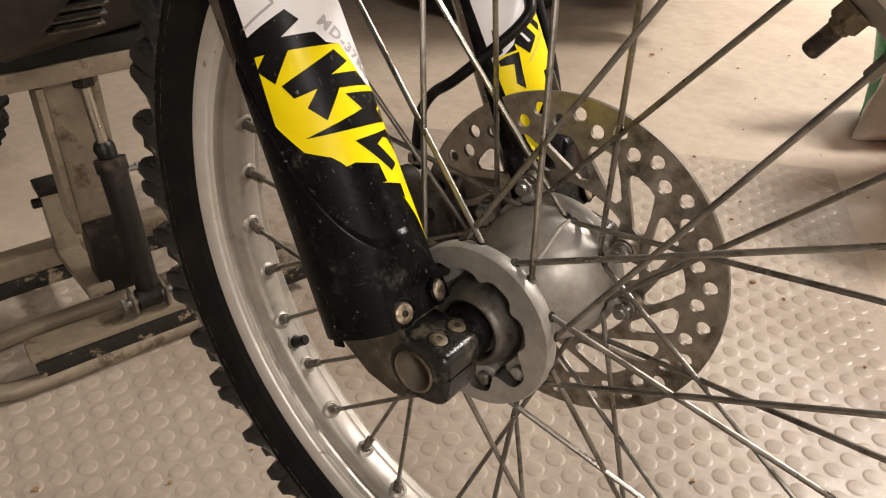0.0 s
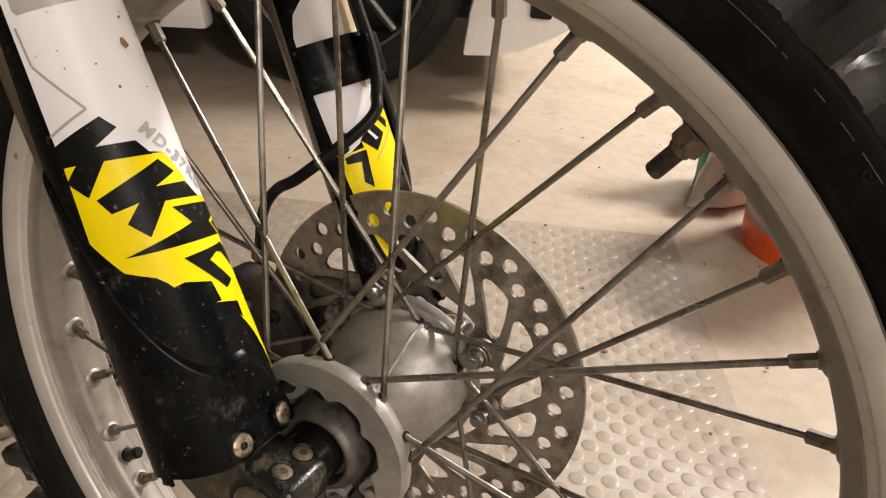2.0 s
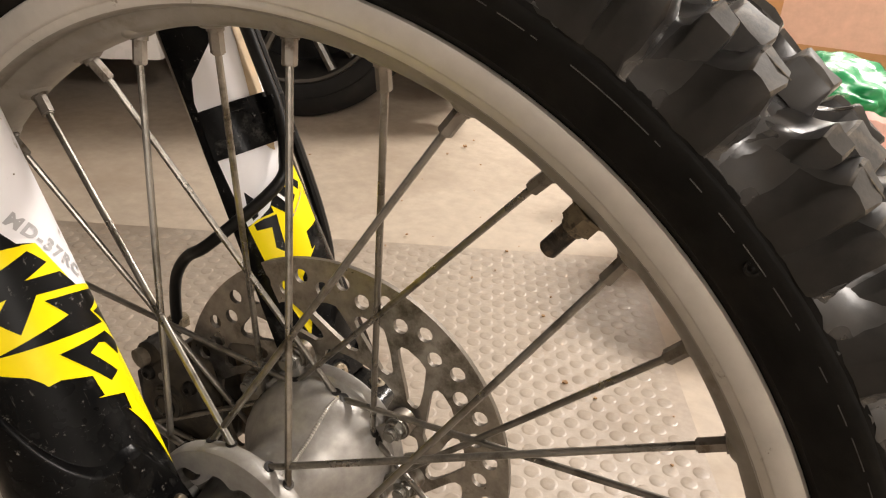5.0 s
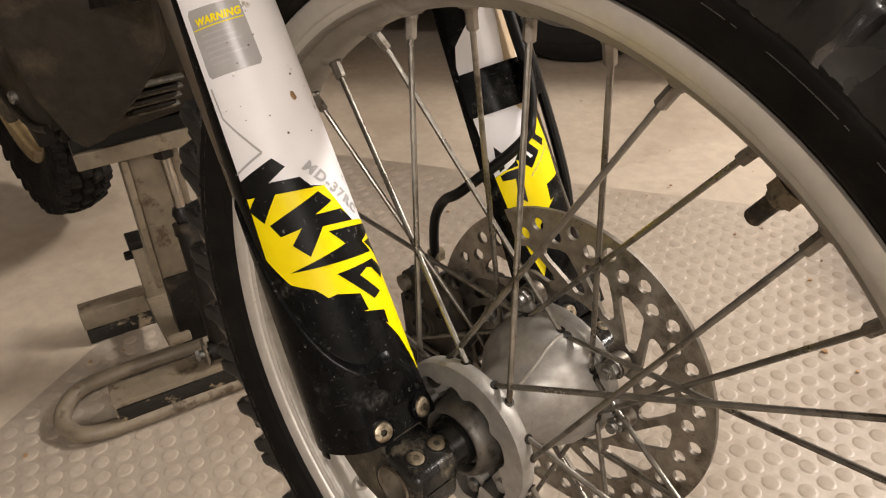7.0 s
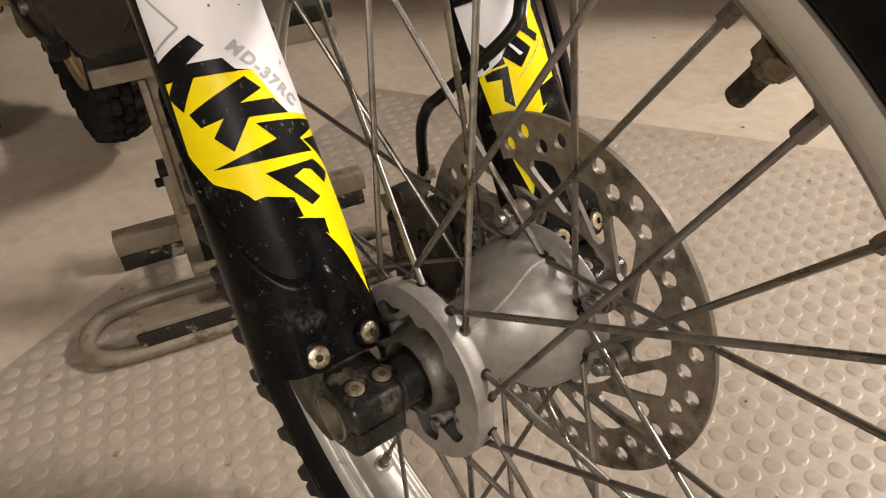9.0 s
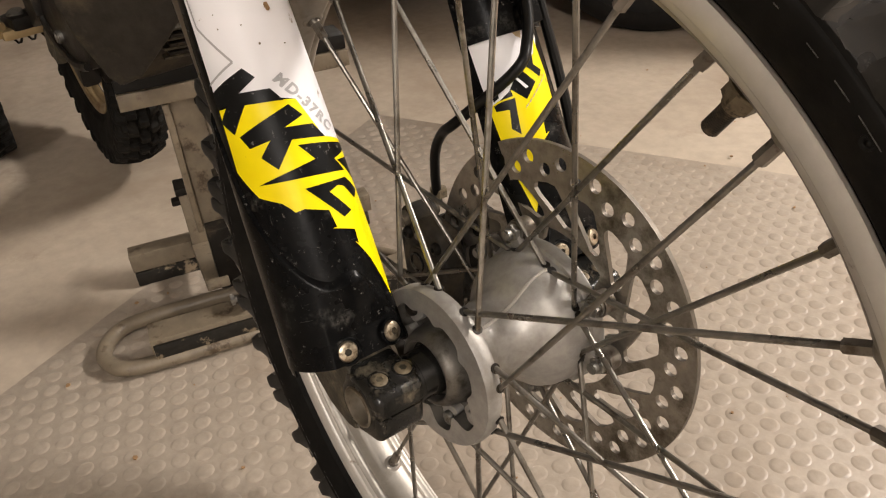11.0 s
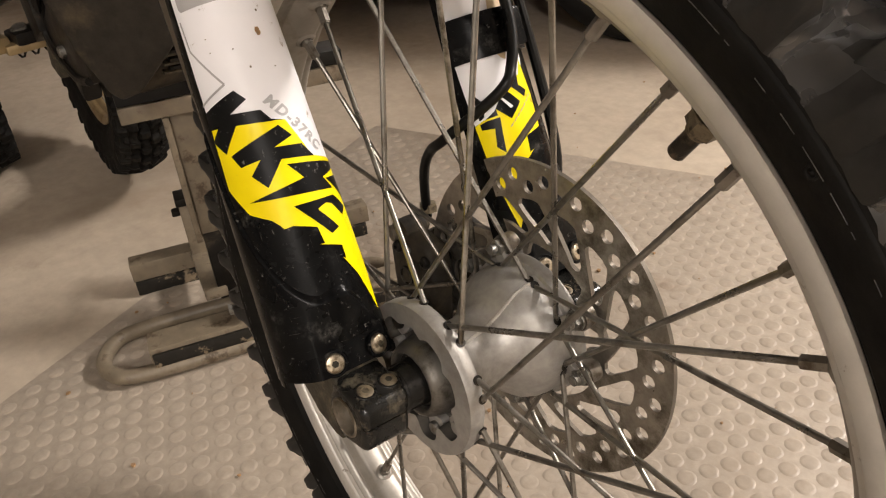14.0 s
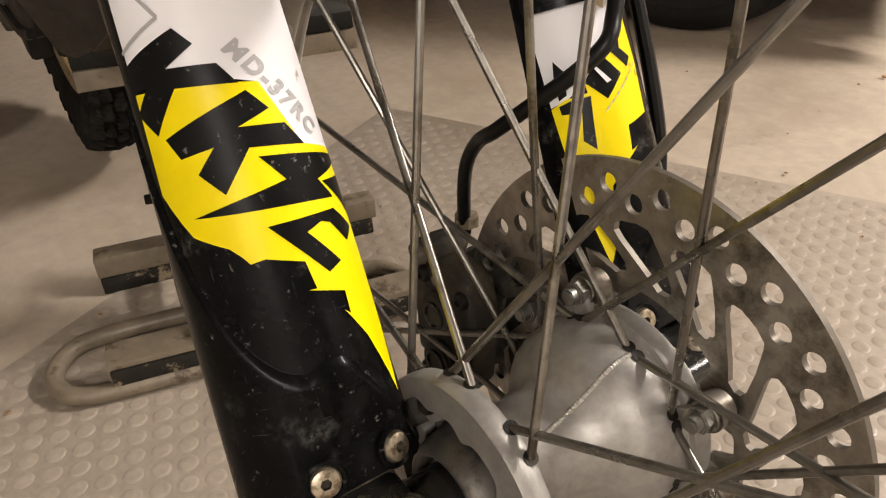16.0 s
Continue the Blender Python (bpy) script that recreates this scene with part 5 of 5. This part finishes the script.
# ---- parked white car: x along it, y away from the camera, origin where its wheel stands ----
def car():
    m = Matrix.Translation((-0.883, 1.235, 0)) @ pose(0, 0, 0, 0, 0, 25.9)
    c = thing("car", "white hatchback parked on the garage floor", "car", m)
    up = Matrix(((1, 0, 0, 0), (0, 0, -1, 0), (0, 1, 0, 0), (0, 0, 0, 1)))
    arch = [(0.302, 0.119)] + [(0.322 * math.cos(radians(a)), 0.305 + 0.330 * math.sin(radians(a))) for a in range(-15, 199, 9)] + [(-0.300, 0.131)]
    rear = [(x - 2.55, z) for x, z in arch]
    outline = [(0.38, 0.124), (0.44, 0.140), (0.50, 0.170), (0.550, 0.198), (0.536, 0.222), (0.541, 0.30), (0.55, 0.55), (0.52, 0.70), (0.15, 0.90), (-0.50, 0.98), (-3.10, 1.00), (-3.28, 0.80), (-3.26, 0.30), (-3.15, 0.19), (-2.92, 0.15)]
    shape = outline + rear[::-1][:-1] + [(-2.19, 0.131), (-0.42, 0.128)] + arch[::-1]
    body = part("body_side", prism(shape, 0.07, Matrix.Translation((0, 0.045, 0)) @ up, 0.012), CAR_PAINT, c, "glossy white car body side")
    part("body_side", prism(shape, 0.07, Matrix.Translation((0, 1.655, 0)) @ up, 0.012), CAR_PAINT, c)
    part("inner_body", box(2.9, 1.45, 0.75, 0.05, Matrix.Translation((-1.25, 0.86, 0.58))), CAR_DARK, c)
    part("wheel_well", box(0.72, 0.10, 0.50, 0.02, Matrix.Translation((0, 0.30, 0.45))), CAR_DARK, c)
    part("underbody", box(3.6, 1.40, 0.10, 0.02, Matrix.Translation((-1.25, 0.86, 0.22))), CAR_DARK, c)
    part("front_bumper", box(0.16, 1.52, 0.40, 0.06, Matrix.Translation((0.50, 0.86, 0.42))), CAR_PAINT, c)
    part("fog_vent", box(0.05, 0.02, 0.045, 0.006, pose(0.475, 0.004, 0.245, 0, 0, 0)), CAR_DARK, c)
    part("rear_bumper", box(0.16, 1.60, 0.45, 0.06, Matrix.Translation((-3.24, 0.86, 0.42))), CAR_PAINT, c)
    part("bonnet", box(1.05, 1.60, 0.06, 0.02, pose(0.0, 0.86, 0.89, 0, 8, 0)), CAR_PAINT, c)
    part("cabin", prism([(-0.45, 0.95), (-1.05, 1.44), (-2.5, 1.46), (-3.15, 0.98)], 1.35, Matrix.Translation((0, 0.86, 0)) @ up, 0.05), CAR_DARK, c)
    part("roof", box(1.5, 1.30, 0.05, 0.02, Matrix.Translation((-1.78, 0.86, 1.465))), CAR_PAINT, c)
    tread = [(0.205, -0.085), (0.215, -0.098), (0.240, -0.103), (0.270, -0.101), (0.288, -0.094), (0.298, -0.084), (0.300, -0.07), (0.296, -0.068), (0.296, -0.064), (0.301, -0.062), (0.302, -0.03), (0.297, -0.028), (0.297, -0.023), (0.302, -0.021)]
    for x, y, s in ((0, 0.13, 1), (-2.55, 0.13, 1), (0, 1.58, -1), (-2.55, 1.58, -1)):
        at = Matrix.Translation((x, y, 0.302)) @ pose(0, 0, 0, 0, 0, 0 if s > 0 else 180)
        tyre = part("car_tyre", revolve(tread + [(r, -yy) for r, yy in tread[::-1]], 96, closed=True), CAR_TYRE, c, "black road tyre", at)
        part("sidewall_rib", revolve([(0.246, -0.1035), (0.248, -0.1048), (0.251, -0.1035)], 96), CAR_TYRE, tyre)
        rim = part("car_rim", revolve([(0.214, -0.096), (0.210, -0.100), (0.203, -0.098), (0.196, -0.085), (0.188, -0.05), (0.186, 0.06), (0.10, 0.06)], 72), ALLOY, c, "dark grey alloy rim", at)
        part("rim_back", revolve([(0.186, 0.02), (0.0, 0.02)], 48), CAR_DARK, rim)
        part("rim_hub", pin(0.055, 0.03, aim((0, -0.055, 0), (0, -1, 0)), 32, 0.006), ALLOY, rim)
        for k in range(5):
            a = 90 + 72 * k
            for d in (-9, 9):
                part("rim_arm", tube([polar(0.045, a + d * 1.6, -0.072), polar(0.12, a + d * 1.1, -0.082), polar(0.198, a + d, -0.090)], [0.013, 0.011, 0.012], 8), ALLOY, rim)


car()


# ---- bucket, bags and boxes ----
def clutter():
    b = thing("bucket", "orange plastic bucket with a faded label and film liner", "bucket", Matrix.Translation((0.222, 1.092, 0)))
    turned = lambda prof, n=56: joined(revolve(prof, n), Matrix.Rotation(radians(90), 4, "X"))
    r_at = lambda z: 0.117 + 0.075 * z
    part("shell", turned([(0.0, 0.004), (0.112, 0.004), (0.116, 0.0), (r_at(0.02), 0.02), (r_at(0.28), 0.28), (r_at(0.28) + 0.006, 0.282), (r_at(0.28) + 0.006, 0.298), (r_at(0.28) - 0.002, 0.300), (r_at(0.28) - 0.004, 0.28), (0.112, 0.012)]), ORANGE, b)

    def wrap(z0, z1, a0, a1, lift, sag=0.0, n=24):
        bm = bmesh.new()
        cols = []
        for i in range(n + 1):
            t = i / n
            a = radians(a0 + (a1 - a0) * t)
            low = z0 - sag * math.sin(math.pi * t)
            cols.append([bm.verts.new(((r_at(z) + lift) * math.cos(a), (r_at(z) + lift) * math.sin(a), z)) for z in (low, (low + z1) / 2, z1)])
        for p, q in zip(cols, cols[1:]):
            for j in range(2):
                bm.faces.new((p[j], q[j], q[j + 1], p[j + 1]))
        return bm

    part("label_band", wrap(0.062, 0.215, -175, -50, 0.0008, 0.012), LABEL_BLUE, b)
    part("label_band", wrap(0.072, 0.215, -172, -58, 0.0014, 0.012), LABEL_PINK, b)
    part("label_patch", wrap(0.085, 0.19, -140, -92, 0.0020, 0.010), LABEL_WHITE, b)
    for z, a0, a1 in ((0.150, -137, -112), (0.150, -109, -96), (0.126, -136, -118), (0.126, -114, -97)):
        part("text_bar", wrap(z, z + 0.014, a0, a1, 0.0028, 0.0, 6), ORANGE, b)
    part("text_bar", wrap(0.098, 0.103, -134, -118, 0.0028, 0.0, 6), LABEL_BLUE, b)
    part("dark_print", wrap(0.030, 0.054, -66, -54, 0.0016, 0.0, 6), LABEL_PINK, b)

    def crumpled(seed, n, stretch, rough, lower=-1.0):
        bm = bmesh.new()
        bmesh.ops.create_icosphere(bm, subdivisions=n, radius=1.0)
        for v in bm.verts:
            p = v.co.normalized()
            d = noise.fractal(p * 1.7 + Vector((seed, 0, 0)), 0.9, 2.1, 4) * rough + abs(noise.noise(p * 4.2 + Vector((0, seed, 0)))) * rough * 0.9
            q = p * (1 + d)
            q.z = max(q.z, lower)
            v.co = Vector((q.x * stretch[0], q.y * stretch[1], q.z * stretch[2]))
        return bm

    liner = bmesh.new()
    ring = []
    for i in range(72):
        a = 2 * math.pi * i / 72
        w = 0.006 * math.sin(a * 9) + 0.005 * math.sin(a * 17 + 1)
        ring.append([liner.verts.new(((r_at(z) + d) * math.cos(a), (r_at(z) + d) * math.sin(a), z + zz)) for z, d, zz in ((0.266, 0.006 + w * 0.3, w * 0.8), (0.288, 0.0095 + w * 0.4, 0.0), (0.316, 0.010 + w * 0.3, w * 0.5), (0.324, 0.0, w * 0.6), (0.300, -0.012, 0))])
    for i in range(72):
        p, q = ring[i], ring[(i + 1) % 72]
        for j in range(4):
            liner.faces.new((p[j], q[j], q[j + 1], p[j + 1]))
    part("film_liner", liner, BAG_PINK, b, "pinkish white plastic film folded over the rim")
    whole("green_bag", crumpled(3.1, 5, (0.112, 0.112, 0.060), 0.16, -0.5), BAG_GREEN, "crumpled green plastic bag in the bucket", "bag", Matrix.Translation((0.222, 1.100, 0.305)), angle=80)
    # a whitish bag that leans on the bucket, and a green one behind it
    def pillow_bag(width, height, depth, lean, seed, n=30):
        """A filled bag with pinched seams and creases: x along its foot, z up, its corners drawn out."""
        bm = bmesh.new()
        sides = []
        for face in (-1, 1):
            rows = []
            for j in range(n + 1):
                v = j / n
                row = []
                for i in range(n + 1):
                    u = i / n
                    puff = (max(0.0, 1 - abs(2 * u - 1) ** 3) * max(0.0, 1 - abs(2 * v - 0.9) ** 3)) ** 0.6
                    pinch = 0.10 * (1 - abs(2 * v - 1) ** 2) * (1 - 2 * u) * abs(2 * u - 1) ** 2
                    p = Vector((width * (u + pinch) + lean * v, face * depth * puff, height * v * (1 - 0.06 * math.sin(math.pi * u))))
                    q = p * 14 + Vector((seed, 0, 0))
                    crease = abs(noise.noise(q)) * 0.020 + noise.noise(q * 2.7) * 0.006
                    p.y += face * (crease - 0.006) * puff
                    p.z = max(0.002, p.z)
                    row.append(bm.verts.new(p))
                rows.append(row)
            for a, b2 in zip(rows, rows[1:]):
                for i in range(n):
                    bm.faces.new((a[i], a[i + 1], b2[i + 1], b2[i]))
            sides.append(rows)
        bmesh.ops.remove_doubles(bm, verts=bm.verts, dist=0.0004)
        return bm

    whole("white_bag", pillow_bag(0.17, 0.185, 0.050, 0.055, 2.3), BAG_WHITE, "crumpled whitish plastic bag leaning beside the bucket", "bag", pose(-0.004, 1.135, 0, 0, 0, 50), angle=70)
    sack = whole("green_sack", pillow_bag(0.20, 0.285, 0.045, -0.055, 7.7), BAG_GREEN, "green plastic sack with white print standing behind the bucket", "bag", pose(-0.018, 1.250, 0, 0, 0, 32), angle=70)
    for x, z, w, h, t in ((0.022, 0.205, 0.010, 0.030, 28), (0.040, 0.215, 0.009, 0.026, 30), (0.060, 0.222, 0.010, 0.030, 26), (0.030, 0.168, 0.010, 0.024, 30), (0.054, 0.178, 0.009, 0.024, 30), (0.085, 0.230, 0.010, 0.026, 30)):
        part("text_bar", box(w * 0.5, 0.004, h, 0.0006, pose(x - 0.19 * z, -0.046 * (1 - abs(x / 0.1 - 1) ** 3) ** 0.6 - 0.004, z, 0, t, 0)), LABEL_WHITE, sack)
    carton = thing("cardboard_box", "brown corrugated cardboard box on the floor", "box", pose(0.22, 2.98, 0, 0, 0, 4))
    part("box_body", box(1.25, 0.5, 0.52, 0.004, Matrix.Translation((0, 0, 0.262))), CARDBOARD, carton)
    part("tape", box(0.42, 0.002, 0.44, 0.0006, pose(0.03, -0.2515, 0.28, 0, 0, 0)), LABEL_PINK, carton)
    part("box_flap", box(1.25, 0.24, 0.005, 0.001, pose(0, -0.13, 0.526, 3, 0, 0)), CARDBOARD, carton)
    small = thing("orange_tub", "small orange plastic tub on the floor", "bucket", Matrix.Translation((-0.83, 3.02, 0)))
    part("shell", turned([(0.0, 0.004), (0.10, 0.004), (0.105, 0.0), (0.125, 0.18), (0.13, 0.185), (0.12, 0.185), (0.10, 0.012)]), ORANGE, small)


clutter()


# ---- grit on the floor and mat ----
def grit():
    rng = random.Random(11)
    bm = bmesh.new()
    for _ in range(140):
        x, y = rng.uniform(-0.75, 0.75), rng.uniform(-0.25, 1.5)
        k = rng.uniform(0.0008, 0.0028) * (1.6 if rng.random() < 0.1 else 1)
        sides = rng.randint(5, 7)
        poly = [(k * rng.uniform(0.6, 1.3) * math.cos(2 * math.pi * i / sides), k * rng.uniform(0.6, 1.3) * math.sin(2 * math.pi * i / sides)) for i in range(sides)]
        prism(poly, k * 0.7, pose(x, y, 0.0036 + k * 0.25, rng.uniform(-12, 12), rng.uniform(-12, 12), 0), 0, bm)
    tagged(whole("floor_grit", bm, CRUD, "brown dried mud crumbs scattered on the mat", "dirt"), kind="stuff")


grit()


# ---- coin-stud mat ----
def stud_mat():
    # the sheet lies along a and b; its studs stand in a lattice turned by 45 degrees
    e1, e2 = Vector((0.3755, 0.9268)), Vector((0.9268, -0.3755))
    step, origin = 0.0252, Vector((0.0362, 0.302))
    a, b = Vector((0.917, 0.400)).normalized(), Vector((-0.400, 0.917)).normalized()
    left, right, front, back = -0.686, 0.400, -0.65, 0.905
    m = Matrix(((a.x, b.x, 0, 0), (a.y, b.y, 0, 0), (0, 0, 1, 0), (0, 0, 0, 1)))
    sheet = box(right - left, back - front, 0.0022, 0.0006, Matrix.Translation(((left + right) / 2, (back + front) / 2, 0.0012)))
    mat = whole("rubber_mat", sheet, MAT_PVC, "grey coin-stud vinyl floor mat with dirt marks", "mat", m)
    prof = [(0.0, 0.0007), (0.0066, 0.0007), (0.0080, 0.00058), (0.0092, 0.00030), (0.0102, 0.0), (0.0109, -0.0003)]

    def stud(n):
        return joined(revolve(prof, n), Matrix.Rotation(radians(90), 4, "X"))

    one = finish("stud", stud(16), MAT_PVC, 60)
    rest = []
    for i in range(-60, 60):
        for j in range(-60, 60):
            w = origin + e2 * (i * step) + e1 * (j * step)
            p = Vector((w.dot(a), w.dot(b)))
            if not (left + 0.013 < p.x < right - 0.013 and front + 0.013 < p.y < back - 0.013):
                continue
            near = (w.x + 0.02) ** 2 + (w.y - 0.36) ** 2 < 0.20 ** 2 or (w.x + 0.46) ** 2 + (w.y + 0.12) ** 2 < 0.115 ** 2
            if near:
                part("stud", one, None, mat, m=Matrix.Translation((p.x, p.y, 0.0023)))
            else:
                rest.append(p)
    ring = [(0.0068, 0.0007), (0.0088, 0.00042), (0.0109, -0.0003)]
    verts, faces = [], []
    n = 14
    for p in rest:
        base = len(verts)
        for r, z in ring:
            verts += [(p.x + r * math.cos(2 * math.pi * k / n), p.y + r * math.sin(2 * math.pi * k / n), z + 0.0023) for k in range(n)]
        faces.append([base + k for k in range(n)])
        for q in range(2):
            faces += [[base + q * n + k, base + (q + 1) * n + k, base + (q + 1) * n + (k + 1) % n, base + q * n + (k + 1) % n] for k in range(n)]
    me = bpy.data.meshes.new("studs")
    me.from_pydata(verts, [], faces)
    me.polygons.foreach_set("use_smooth", [True] * len(faces))
    me.materials.append(MAT_PVC)
    tagged(part("studs", me, None, mat), kind="stuff")


stud_mat()
